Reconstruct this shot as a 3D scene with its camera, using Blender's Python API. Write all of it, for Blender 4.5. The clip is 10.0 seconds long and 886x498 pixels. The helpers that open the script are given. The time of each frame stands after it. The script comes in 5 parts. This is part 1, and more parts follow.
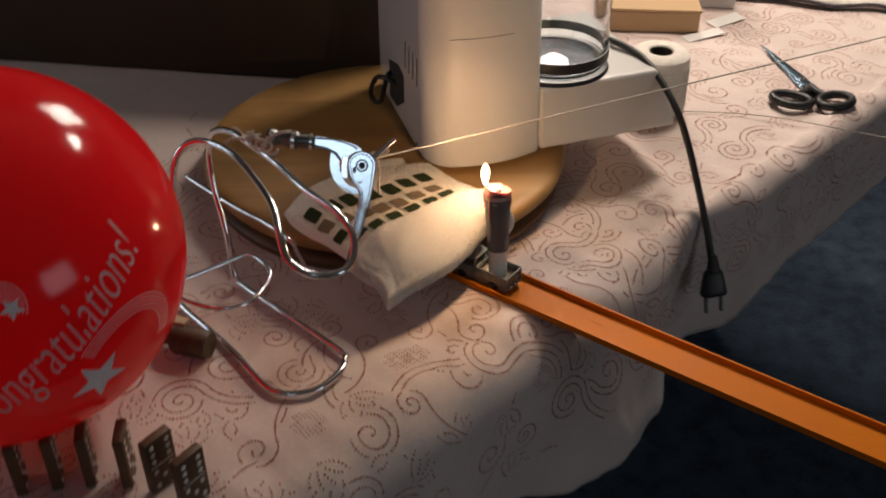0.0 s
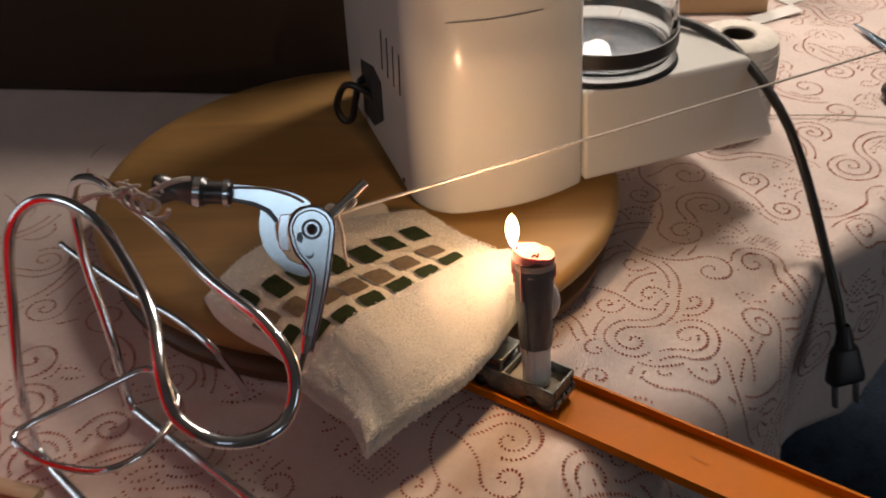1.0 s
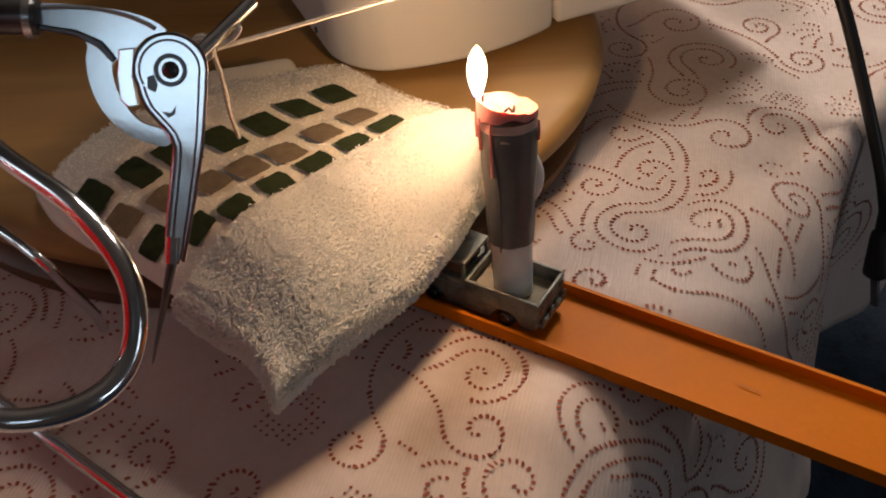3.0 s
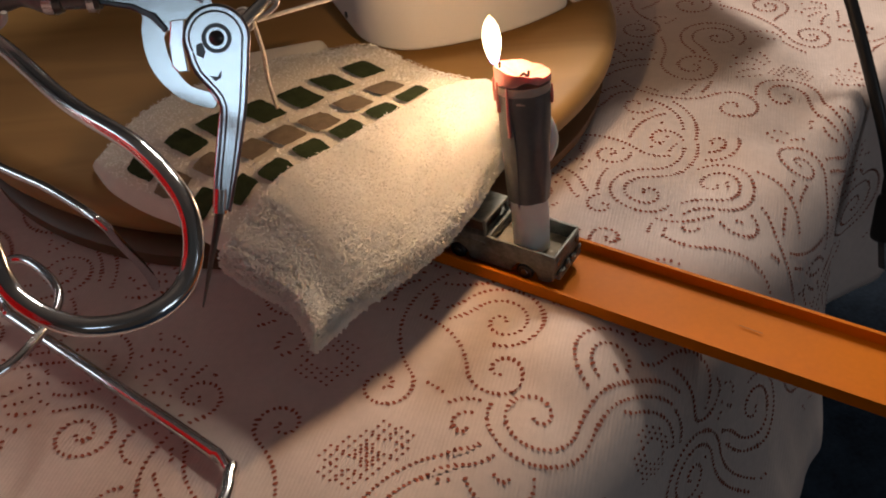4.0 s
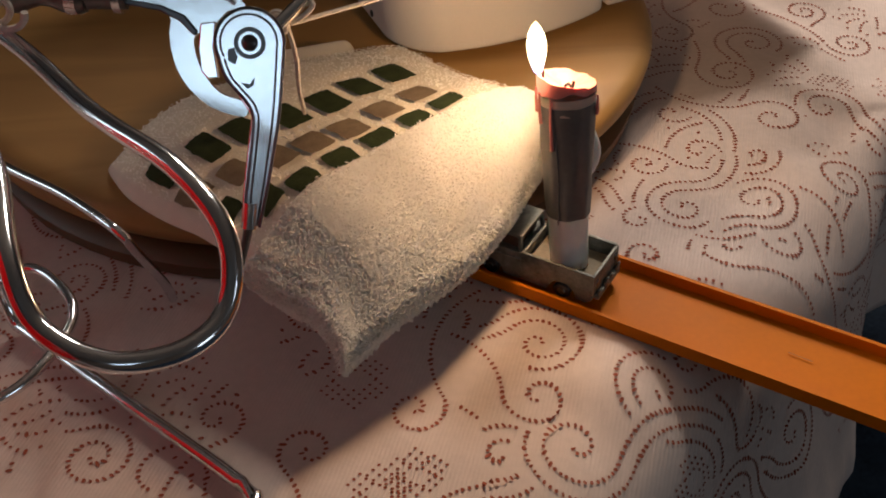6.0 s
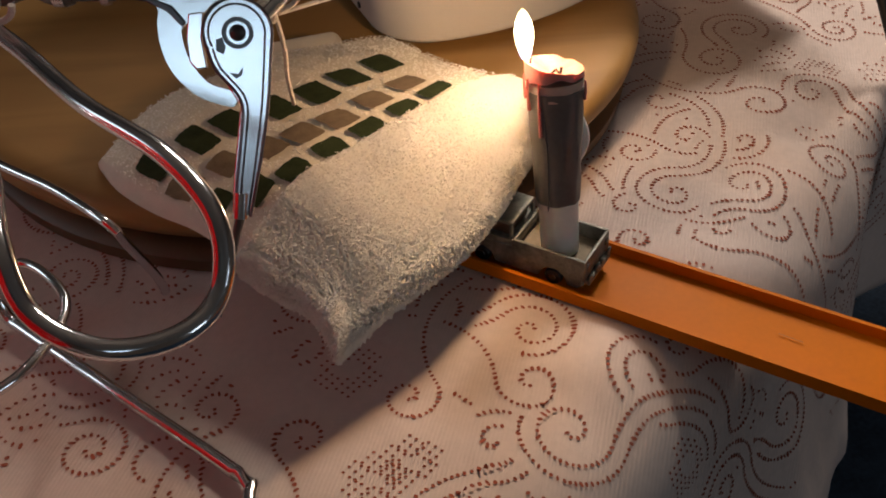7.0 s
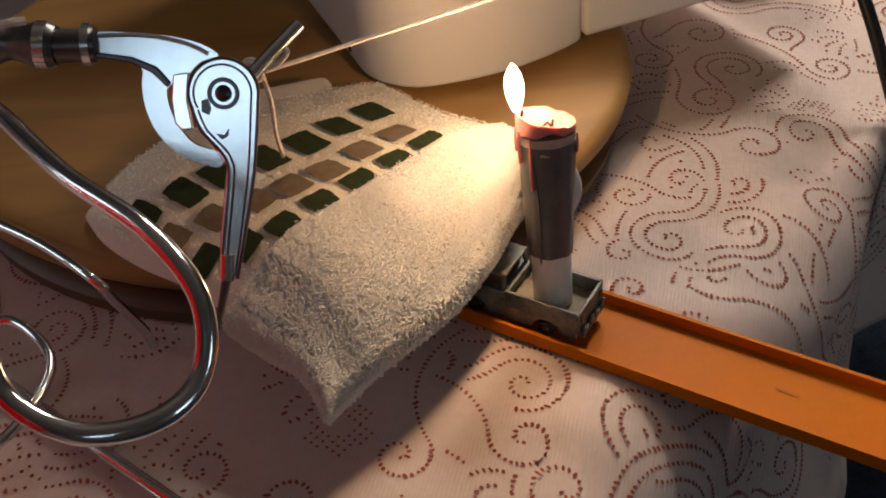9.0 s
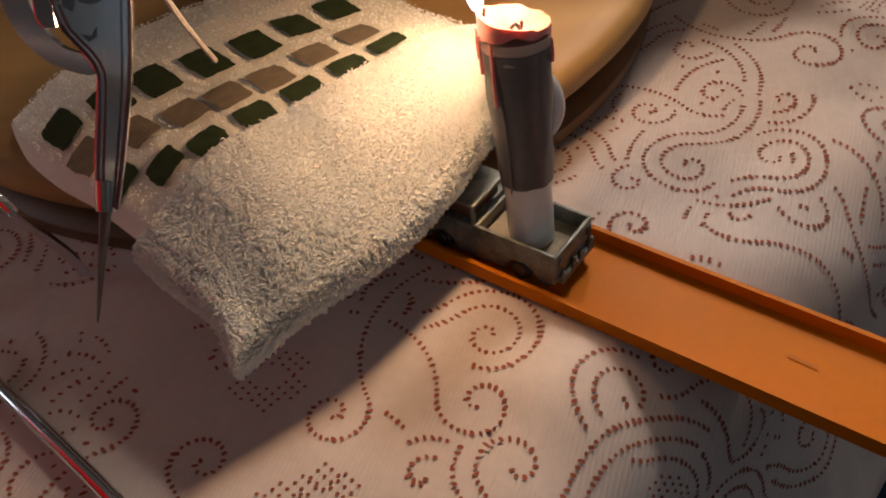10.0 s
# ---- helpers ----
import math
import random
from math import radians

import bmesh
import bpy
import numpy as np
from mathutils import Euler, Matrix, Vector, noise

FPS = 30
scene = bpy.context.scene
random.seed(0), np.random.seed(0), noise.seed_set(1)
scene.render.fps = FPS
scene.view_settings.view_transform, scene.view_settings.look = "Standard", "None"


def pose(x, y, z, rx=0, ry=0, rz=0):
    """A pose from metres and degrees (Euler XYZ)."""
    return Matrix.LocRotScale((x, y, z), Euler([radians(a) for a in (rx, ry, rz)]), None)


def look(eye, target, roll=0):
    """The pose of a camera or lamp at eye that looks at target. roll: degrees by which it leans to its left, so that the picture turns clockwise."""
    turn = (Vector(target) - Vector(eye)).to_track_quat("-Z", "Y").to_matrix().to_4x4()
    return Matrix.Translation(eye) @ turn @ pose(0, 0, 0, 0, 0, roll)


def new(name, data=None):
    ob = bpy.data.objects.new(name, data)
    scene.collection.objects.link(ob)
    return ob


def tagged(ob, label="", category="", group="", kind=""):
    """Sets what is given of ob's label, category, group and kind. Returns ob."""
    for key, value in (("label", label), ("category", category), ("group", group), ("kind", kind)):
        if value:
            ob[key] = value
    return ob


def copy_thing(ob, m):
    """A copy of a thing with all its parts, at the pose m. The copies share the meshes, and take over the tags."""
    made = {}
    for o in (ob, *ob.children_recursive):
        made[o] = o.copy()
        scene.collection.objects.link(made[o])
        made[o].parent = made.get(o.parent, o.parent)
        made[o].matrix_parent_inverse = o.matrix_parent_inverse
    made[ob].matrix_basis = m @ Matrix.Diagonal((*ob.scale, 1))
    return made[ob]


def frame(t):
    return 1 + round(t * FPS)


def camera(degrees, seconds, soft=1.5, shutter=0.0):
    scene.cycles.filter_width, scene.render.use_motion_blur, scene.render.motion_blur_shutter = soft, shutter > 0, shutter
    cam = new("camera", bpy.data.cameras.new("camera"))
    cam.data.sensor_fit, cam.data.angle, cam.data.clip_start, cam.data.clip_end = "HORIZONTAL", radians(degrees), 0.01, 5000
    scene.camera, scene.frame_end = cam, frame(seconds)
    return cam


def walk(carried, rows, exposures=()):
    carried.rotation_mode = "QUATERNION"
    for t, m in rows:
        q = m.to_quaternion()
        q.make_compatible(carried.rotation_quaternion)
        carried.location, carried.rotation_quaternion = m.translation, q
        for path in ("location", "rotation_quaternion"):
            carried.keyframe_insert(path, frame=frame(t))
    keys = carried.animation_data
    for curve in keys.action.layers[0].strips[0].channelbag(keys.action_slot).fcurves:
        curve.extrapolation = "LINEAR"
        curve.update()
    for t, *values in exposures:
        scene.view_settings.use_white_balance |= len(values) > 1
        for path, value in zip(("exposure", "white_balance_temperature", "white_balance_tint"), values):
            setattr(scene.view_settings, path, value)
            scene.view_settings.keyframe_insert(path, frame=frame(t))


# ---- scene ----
cam = camera(47.4, 10.0, soft=1.9, shutter=0.35)
PATH = [
    (0, (0.019, -0.001, 1.314), (0.009, 1.63, 0.155), 0.1),
    (0.3, (0.043, 0.079, 1.29), (-0.033, 1.717, 0.144), -4.4),
    (0.5, (0.039, 0.132, 1.265), (-0.006, 1.79, 0.146), -3.3),
    (0.8, (0.021, 0.24, 1.204), (0.004, 1.883, 0.065), -1.9),
    (1, (0.015, 0.294, 1.166), (0.006, 1.937, 0.026), -2.3),
    (1.2, (0.011, 0.341, 1.134), (0.017, 1.942, -0.064), -2.6),
    (1.5, (0.006, 0.381, 1.099), (0.097, 1.939, -0.151), -1.9),
    (1.8, (0.014, 0.429, 1.072), (0.176, 1.989, -0.169), -1.0),
    (2, (0.015, 0.451, 1.072), (0.243, 2.048, -0.111), 0.0),
    (2.2, (0.019, 0.45, 1.06), (0.229, 2.027, -0.153), -0.2),
    (2.5, (0.01, 0.445, 1.046), (0.235, 1.982, -0.213), 0.1),
    (2.7, (0.01, 0.437, 1.047), (0.186, 1.965, -0.232), -0.4),
    (3.8, (0.005, 0.386, 1.055), (0.087, 1.931, -0.212), -2.9),
    (4, (0.009, 0.382, 1.054), (0.075, 1.932, -0.209), -3.9),
    (4.5, (0.011, 0.391, 1.052), (0.081, 1.948, -0.202), -3.9),
    (5, (0.002, 0.4, 1.054), (0.061, 1.953, -0.204), -3.2),
    (5.5, (-0.005, 0.404, 1.051), (0.052, 1.947, -0.22), -3.1),
    (6, (-0.006, 0.407, 1.05), (0.07, 1.942, -0.23), -2.6),
    (7.3, (-0.006, 0.403, 1.048), (0.086, 1.932, -0.238), -3.3),
    (7.5, (-0.003, 0.404, 1.051), (0.062, 1.946, -0.221), -4.3),
    (8, (-0.004, 0.402, 1.052), (0.054, 1.945, -0.219), -4.0),
    (8.5, (-0.004, 0.401, 1.053), (0.062, 1.953, -0.207), -3.7),
    (9, (-0.002, 0.417, 1.056), (0.098, 1.967, -0.204), -3.4),
    (9.3, (0.009, 0.43, 1.048), (0.076, 1.964, -0.234), -3.8),
    (9.5, (0.032, 0.452, 1.037), (0.007, 1.932, -0.309), -6.2),
    (9.7, (0.034, 0.463, 1.017), (0.009, 1.926, -0.346), -4.1),
    (10, (0.056, 0.469, 1.019), (-0.076, 1.9, -0.372), -7.7),
]
walk(cam, [(t, look(eye, target, roll)) for t, eye, target, roll in PATH], exposures=[(0.0, 0.04), (1.0, 0.0), (2.0, -0.14), (2.7, -0.10), (4.0, -0.05), (10.0, -0.05)])

# ---- light ----
world = bpy.data.worlds.new("world")
scene.world = world
world.use_nodes = True
world.node_tree.nodes["Background"].inputs[0].default_value = (0.62, 0.70, 0.85, 1)
world.node_tree.nodes["Background"].inputs[1].default_value = 0.028


def area_lamp(name, place, target, w, h, watts, colour):
    data = bpy.data.lights.new(name, "AREA")
    data.shape, data.size, data.size_y, data.energy, data.color = "RECTANGLE", w, h, watts, colour
    ob = new(name, data)
    ob.matrix_world = look(place, target)
    return ob


pendant_bulb = area_lamp("pendant_lamp_light", (0.46, 1.46, 1.76), (0.46, 1.46, 0.75), 0.22, 0.22, 8.6, (1.0, 0.86, 0.73))
pendant_bulb.data.shape = "DISK"
area_lamp("window_light_north", (0.29, 2.37, 2.00), (0.10, 0.8, 0.75), 0.46, 0.46, 18, (1.0, 0.86, 0.74))
area_lamp("window_light_west", (-2.95, 0.95, 1.95), (0.0, 0.75, 0.78), 1.1, 0.9, 7.5, (0.84, 0.92, 1.0))
area_lamp("window_light_east", (2.95, -1.45, 1.40), (-0.1, 0.6, 0.85), 1.1, 0.85, 7, (0.80, 0.90, 1.0))
area_lamp("window_light_south", (-0.40, -1.95, 2.26), (-0.1, 0.75, 0.8), 0.76, 0.40, 2.0, (0.66, 0.84, 1.0))
flame_light = bpy.data.lights.new("flame_light", "POINT")
flame_light.energy, flame_light.color, flame_light.shadow_soft_size = 0.42, (1.0, 0.62, 0.33), 0.005
new("flame_light", flame_light).location = (0.0485, 0.7500, 0.8640)


# ---- materials ----
def material(name, colour, rough=0.6, metal=0.0, vary=0.15, scale=40.0, fine=300.0, bump=0.1, relief=0.001, spec=0.5, random_tone=0.0, **more):
    """Two scales of tone, a fine relief and uneven gloss."""
    m = bpy.data.materials.new(name)
    m.use_nodes = True
    nt = m.node_tree
    b = nt.nodes["Principled BSDF"]
    b.inputs["Roughness"].default_value, b.inputs["Metallic"].default_value = rough, metal
    b.inputs["Specular IOR Level"].default_value = spec
    co = nt.nodes.new("ShaderNodeTexCoord")
    n1, n2 = nt.nodes.new("ShaderNodeTexNoise"), nt.nodes.new("ShaderNodeTexNoise")
    n1.inputs["Scale"].default_value, n1.inputs["Detail"].default_value = scale, 4
    n2.inputs["Scale"].default_value, n2.inputs["Detail"].default_value = fine, 3
    for n in (n1, n2):
        nt.links.new(co.outputs["Object"], n.inputs["Vector"])
    add = nt.nodes.new("ShaderNodeMath")
    add.operation = "MULTIPLY_ADD"
    nt.links.new(n2.outputs[0], add.inputs[0])
    add.inputs[1].default_value = 0.5
    nt.links.new(n1.outputs[0], add.inputs[2])
    ramp = nt.nodes.new("ShaderNodeMapRange")
    ramp.inputs[1].default_value, ramp.inputs[2].default_value = 0.45, 1.05
    ramp.inputs[3].default_value, ramp.inputs[4].default_value = 1 - vary, 1 + vary
    nt.links.new(add.outputs[0], ramp.inputs[0])
    mul = nt.nodes.new("ShaderNodeVectorMath")
    mul.operation = "SCALE"
    mul.inputs[0].default_value = colour
    nt.links.new(ramp.outputs[0], mul.inputs["Scale"])
    last = mul.outputs[0]
    if random_tone:
        info = nt.nodes.new("ShaderNodeObjectInfo")
        r = nt.nodes.new("ShaderNodeMapRange")
        r.inputs[3].default_value, r.inputs[4].default_value = 1 - random_tone, 1 + random_tone
        nt.links.new(info.outputs["Random"], r.inputs[0])
        mul2 = nt.nodes.new("ShaderNodeVectorMath")
        mul2.operation = "SCALE"
        nt.links.new(last, mul2.inputs[0])
        nt.links.new(r.outputs[0], mul2.inputs["Scale"])
        last = mul2.outputs[0]
    nt.links.new(last, b.inputs["Base Color"])
    rr = nt.nodes.new("ShaderNodeMapRange")
    rr.inputs[3].default_value, rr.inputs[4].default_value = max(0.02, rough * 0.75), min(1, rough * 1.3)
    nt.links.new(n1.outputs[0], rr.inputs[0])
    nt.links.new(rr.outputs[0], b.inputs["Roughness"])
    if bump:
        bm = nt.nodes.new("ShaderNodeBump")
        bm.inputs["Strength"].default_value, bm.inputs["Distance"].default_value = bump, relief
        nt.links.new(add.outputs[0], bm.inputs["Height"])
        nt.links.new(bm.outputs[0], b.inputs["Normal"])
    for key, value in more.items():
        b.inputs[key.replace("_", " ")].default_value = value
    return m


def wood(name, dark, light, stretch=(3, 40, 40), rough=0.45, turn=0.0):
    m = bpy.data.materials.new(name)
    m.use_nodes = True
    nt = m.node_tree
    b = nt.nodes["Principled BSDF"]
    co, mp = nt.nodes.new("ShaderNodeTexCoord"), nt.nodes.new("ShaderNodeMapping")
    mp.inputs["Scale"].default_value = stretch
    mp.inputs["Rotation"].default_value = (0, 0, turn)
    nt.links.new(co.outputs["Object"], mp.inputs["Vector"])
    n = nt.nodes.new("ShaderNodeTexNoise")
    n.inputs["Scale"].default_value, n.inputs["Detail"].default_value, n.inputs["Distortion"].default_value = 1.0, 6, 0.6
    nt.links.new(mp.outputs[0], n.inputs["Vector"])
    blot = nt.nodes.new("ShaderNodeTexNoise")
    blot.inputs["Scale"].default_value = 9
    nt.links.new(co.outputs["Object"], blot.inputs["Vector"])
    mix = nt.nodes.new("ShaderNodeMath")
    mix.operation = "MULTIPLY_ADD"
    nt.links.new(blot.outputs[0], mix.inputs[0])
    mix.inputs[1].default_value = 0.6
    nt.links.new(n.outputs[0], mix.inputs[2])
    ramp = nt.nodes.new("ShaderNodeValToRGB")
    ramp.color_ramp.elements[0].position, ramp.color_ramp.elements[1].position = 0.45, 1.1
    ramp.color_ramp.elements[0].color, ramp.color_ramp.elements[1].color = (*dark, 1), (*light, 1)
    nt.links.new(mix.outputs[0], ramp.inputs[0])
    nt.links.new(ramp.outputs[0], b.inputs["Base Color"])
    b.inputs["Roughness"].default_value = rough
    bm = nt.nodes.new("ShaderNodeBump")
    bm.inputs["Strength"].default_value, bm.inputs["Distance"].default_value = 0.12, 0.0006
    nt.links.new(n.outputs[0], bm.inputs["Height"])
    nt.links.new(bm.outputs[0], b.inputs["Normal"])
    return m


def knit(name, colour):
    """Fine machine knit: thin ribs, soft blotches."""
    m = material(name, colour, 0.9, 0, 0.10, 14, 260, 0, spec=0.2)
    nt = m.node_tree
    b = nt.nodes["Principled BSDF"]
    co, mp = nt.nodes.new("ShaderNodeTexCoord"), nt.nodes.new("ShaderNodeMapping")
    mp.inputs["Rotation"].default_value = (0, 0, radians(20))
    nt.links.new(co.outputs["Object"], mp.inputs["Vector"])
    w = nt.nodes.new("ShaderNodeTexWave")
    w.inputs["Scale"].default_value, w.inputs["Distortion"].default_value, w.inputs["Detail"].default_value = 190, 1.5, 2
    w.inputs["Detail Scale"].default_value = 0.4
    nt.links.new(mp.outputs[0], w.inputs["Vector"])
    soft = nt.nodes.new("ShaderNodeTexNoise")
    soft.inputs["Scale"].default_value = 420
    nt.links.new(co.outputs["Object"], soft.inputs["Vector"])
    mix = nt.nodes.new("ShaderNodeMath")
    mix.operation = "MULTIPLY_ADD"
    nt.links.new(soft.outputs[0], mix.inputs[0])
    mix.inputs[1].default_value = 1.2
    nt.links.new(w.outputs[1], mix.inputs[2])
    bm = nt.nodes.new("ShaderNodeBump")
    bm.inputs["Strength"].default_value, bm.inputs["Distance"].default_value = 0.16, 0.0005
    nt.links.new(mix.outputs[0], bm.inputs["Height"])
    nt.links.new(bm.outputs[0], b.inputs["Normal"])
    return m


CLOTH = knit("knitted_lace", (0.68, 0.565, 0.515))
HOLE = material("shaded_lace_underlay", (0.34, 0.10, 0.062), 0.95, vary=0.25, spec=0.1)
def terry(name, colour, through_light):
    """Loose cotton: dull, and light passes through its threads."""
    m = material(name, colour, 0.95, vary=0.05, scale=60, fine=900, bump=0, spec=0.1, Sheen_Weight=0.45, Sheen_Roughness=0.5)
    nt = m.node_tree
    b, out = nt.nodes["Principled BSDF"], nt.nodes["Material Output"]
    tr, mix = nt.nodes.new("ShaderNodeBsdfTranslucent"), nt.nodes.new("ShaderNodeMixShader")
    tr.inputs[0].default_value = (*colour, 1)
    mix.inputs[0].default_value = through_light
    b.inputs["Subsurface Weight"].default_value, b.inputs["Subsurface Scale"].default_value = 0.6, 0.0012
    b.inputs["Subsurface Radius"].default_value = (1.0, 0.9, 0.75)
    nt.links.new(b.outputs[0], mix.inputs[1])
    nt.links.new(tr.outputs[0], mix.inputs[2])
    nt.links.new(mix.outputs[0], out.inputs[0])
    return m


TERRY = terry("terry_cotton", (0.98, 0.94, 0.88), 0.08)
TERRY_LOOP = terry("terry_loops", (0.98, 0.94, 0.88), 0.30)
TOWEL_WEAVE = material("woven_cotton", (0.74, 0.68, 0.58), 0.95, vary=0.08, scale=80, fine=1200, bump=0.4, spec=0.15)
TOWEL_GREEN = material("green_towel_pile", (0.030, 0.040, 0.018), 0.95, vary=0.3, scale=200, fine=1500, bump=0.4, spec=0.1)
TOWEL_TAUPE = material("taupe_towel_pile", (0.19, 0.145, 0.10), 0.95, vary=0.22, scale=200, fine=1500, bump=0.4, spec=0.1)
BOARD = wood("varnished_board", (0.19, 0.090, 0.023), (0.42, 0.235, 0.075), (5, 26, 40), 0.56, 0.5)
BOARD_DARK = wood("dark_turntable_wood", (0.06, 0.030, 0.012), (0.15, 0.075, 0.030), (5, 30, 40), 0.5)
PLASTIC = material("white_plastic", (0.68, 0.66, 0.62), 0.42, Coat_Weight=0.6, Coat_Roughness=0.05, vary=0.03, scale=12, fine=700, bump=0.04, relief=0.0004)
PLASTIC_DARK = material("slot_shadow_plastic", (0.03, 0.03, 0.03), 0.6, vary=0.1)
BLACK = material("black_rubber", (0.012, 0.012, 0.013), 0.42, vary=0.15, scale=60, bump=0.05)
HOT_PLATE = material("dark_enamel_plate", (0.016, 0.020, 0.026), 0.62, spec=0.25, vary=0.2, scale=60)
CHROME = material("chrome", (0.78, 0.80, 0.84), 0.13, 1.0, vary=0.05, scale=30, fine=500, bump=0.02, relief=0.0003)
STEEL = material("stamped_steel", (0.78, 0.82, 0.85), 0.17, 1.0, vary=0.12, scale=26, fine=300, bump=0.06, relief=0.0006)
STEEL_DARK = material("oiled_dark_steel", (0.15, 0.15, 0.155), 0.32, 1.0, vary=0.3, scale=120, bump=0.1)
SILVER_WORN = material("worn_silver_paint", (0.19, 0.19, 0.165), 0.5, 0.4, vary=0.5, scale=130, fine=600, bump=0.15, relief=0.0005)
TRUCK_TAN = material("dusty_truck_bed", (0.27, 0.22, 0.15), 0.7, 0.0, vary=0.3, scale=140, bump=0.2)
CAB_BROWN = material("brown_toy_interior", (0.085, 0.042, 0.022), 0.5, vary=0.3, scale=150)
CORE_SHADE = material("dark_core_shade", (0.03, 0.022, 0.018), 0.3, vary=0.2)
TAPE = material("duct_tape", (0.155, 0.152, 0.150), 0.44, 0.5, vary=0.16, scale=70, fine=500, bump=0.25, relief=0.0006)
WAX_WHITE = material("white_wax", (0.78, 0.76, 0.72), 0.4, vary=0.05, scale=90, bump=0.1, Subsurface_Weight=0.3, Subsurface_Scale=0.004)
WAX_PINK = material("pink_wax", (0.60, 0.22, 0.195), 0.35, vary=0.18, scale=160, bump=0.15, Subsurface_Weight=0.2, Subsurface_Scale=0.004)
WAX_CREAM = material("cream_wax", (0.60, 0.44, 0.36), 0.4, vary=0.10, scale=120, bump=0.1, Subsurface_Weight=0.4, Subsurface_Scale=0.004)
WICK = material("charred_wick", (0.012, 0.01, 0.009), 0.9, vary=0.3)
ORANGE = material("orange_track_plastic", (0.62, 0.172, 0.004), 0.45, spec=0.07, vary=0.08, scale=30, fine=400, bump=0.05, relief=0.0003)
SCUFF = material("grey_scuff", (0.40, 0.13, 0.02), 0.7, vary=0.3)
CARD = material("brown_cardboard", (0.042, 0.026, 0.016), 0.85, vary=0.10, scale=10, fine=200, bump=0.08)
CARD_LIGHT = material("tan_cardboard", (0.52, 0.34, 0.18), 0.8, vary=0.08, scale=12, fine=220, bump=0.08)
INK = material("black_stencil_ink", (0.012, 0.010, 0.009), 0.8, vary=0.3)
PAPER = material("white_paper", (0.80, 0.77, 0.73), 0.8, vary=0.03, scale=20)
TWINE = material("cotton_twine", (0.56, 0.50, 0.44), 0.95, vary=0.25, scale=300, fine=1500, bump=0.5, spec=0.1)
TWINE_ROLL = material("wound_twine", (0.78, 0.72, 0.64), 0.95, vary=0.12, scale=120, fine=900, bump=0.5, spec=0.1)
# the blue is a reflected sky, put into the blades' base colour
BLADE = material("sky_tinted_steel", (0.24, 0.36, 0.48), 0.24, 1.0, vary=0.1, scale=50, bump=0.05)
DOMINO = wood("dark_domino_wood", (0.055, 0.026, 0.012), (0.13, 0.065, 0.03), (30, 30, 160), 0.5)
DOT = material("white_pip_paint", (0.72, 0.70, 0.66), 0.6, vary=0.1, scale=300)
PEG = wood("dark_peg_wood", (0.05, 0.03, 0.018), (0.11, 0.065, 0.035), (30, 160, 160), 0.6)
PEG_PALE = wood("pale_split_wood", (0.34, 0.24, 0.14), (0.58, 0.45, 0.30), (30, 160, 160), 0.7)
RUG = material("blue_grey_rug", (0.046, 0.066, 0.098), 0.95, vary=0.5, scale=22, fine=140, bump=0.6, relief=0.006, spec=0.1)
WALL = material("wall_paint", (0.20, 0.16, 0.13), 0.9, vary=0.06, scale=4, fine=60, bump=0.1)
CEIL = material("ceiling_paint", (0.30, 0.27, 0.24), 0.9, vary=0.05, scale=4, fine=60, bump=0.1)
TABLE_WOOD = wood("table_wood", (0.10, 0.05, 0.025), (0.22, 0.12, 0.06), (3, 30, 30), 0.5)
PRINT = material("printed_fabric", (0.60, 0.54, 0.50), 0.9, vary=0.35, scale=60, fine=200, bump=0.2)
TRIM = material("dark_fabric_trim", (0.06, 0.05, 0.06), 0.9, vary=0.3, scale=100)

LAMP_ENAMEL = material("lamp_enamel", (0.6, 0.58, 0.55), 0.4, vary=0.04)

GLASS = bpy.data.materials.new("clear_glass")
GLASS.use_nodes = True
gb = GLASS.node_tree.nodes["Principled BSDF"]
gb.inputs["Base Color"].default_value = (0.96, 0.98, 1.0, 1)
gb.inputs["Roughness"].default_value, gb.inputs["Transmission Weight"].default_value, gb.inputs["IOR"].default_value = 0.02, 1.0, 1.45


def balloon_skin():
    m = bpy.data.materials.new("red_latex")
    m.use_nodes = True
    nt = m.node_tree
    b = nt.nodes["Principled BSDF"]
    b.inputs["Base Color"].default_value = (0.84, 0.018, 0.026, 1)
    b.inputs["Roughness"].default_value = 0.12
    tr = nt.nodes.new("ShaderNodeBsdfTranslucent")
    tr.inputs[0].default_value = (1.0, 0.07, 0.07, 1)
    mix = nt.nodes.new("ShaderNodeMixShader")
    mix.inputs[0].default_value = 0.47
    out = nt.nodes["Material Output"]
    nt.links.new(b.outputs[0], mix.inputs[1])
    nt.links.new(tr.outputs[0], mix.inputs[2])
    nt.links.new(mix.outputs[0], out.inputs[0])
    n = nt.nodes.new("ShaderNodeTexNoise")
    n.inputs["Scale"].default_value = 12
    bp = nt.nodes.new("ShaderNodeBump")
    bp.inputs["Strength"].default_value, bp.inputs["Distance"].default_value = 0.06, 0.004
    nt.links.new(n.outputs[0], bp.inputs["Height"])
    nt.links.new(bp.outputs[0], b.inputs["Normal"])
    return m


LATEX = balloon_skin()
BALLOON_PRINT = material("white_balloon_print", (0.86, 0.80, 0.81), 0.4, vary=0.12, scale=60)


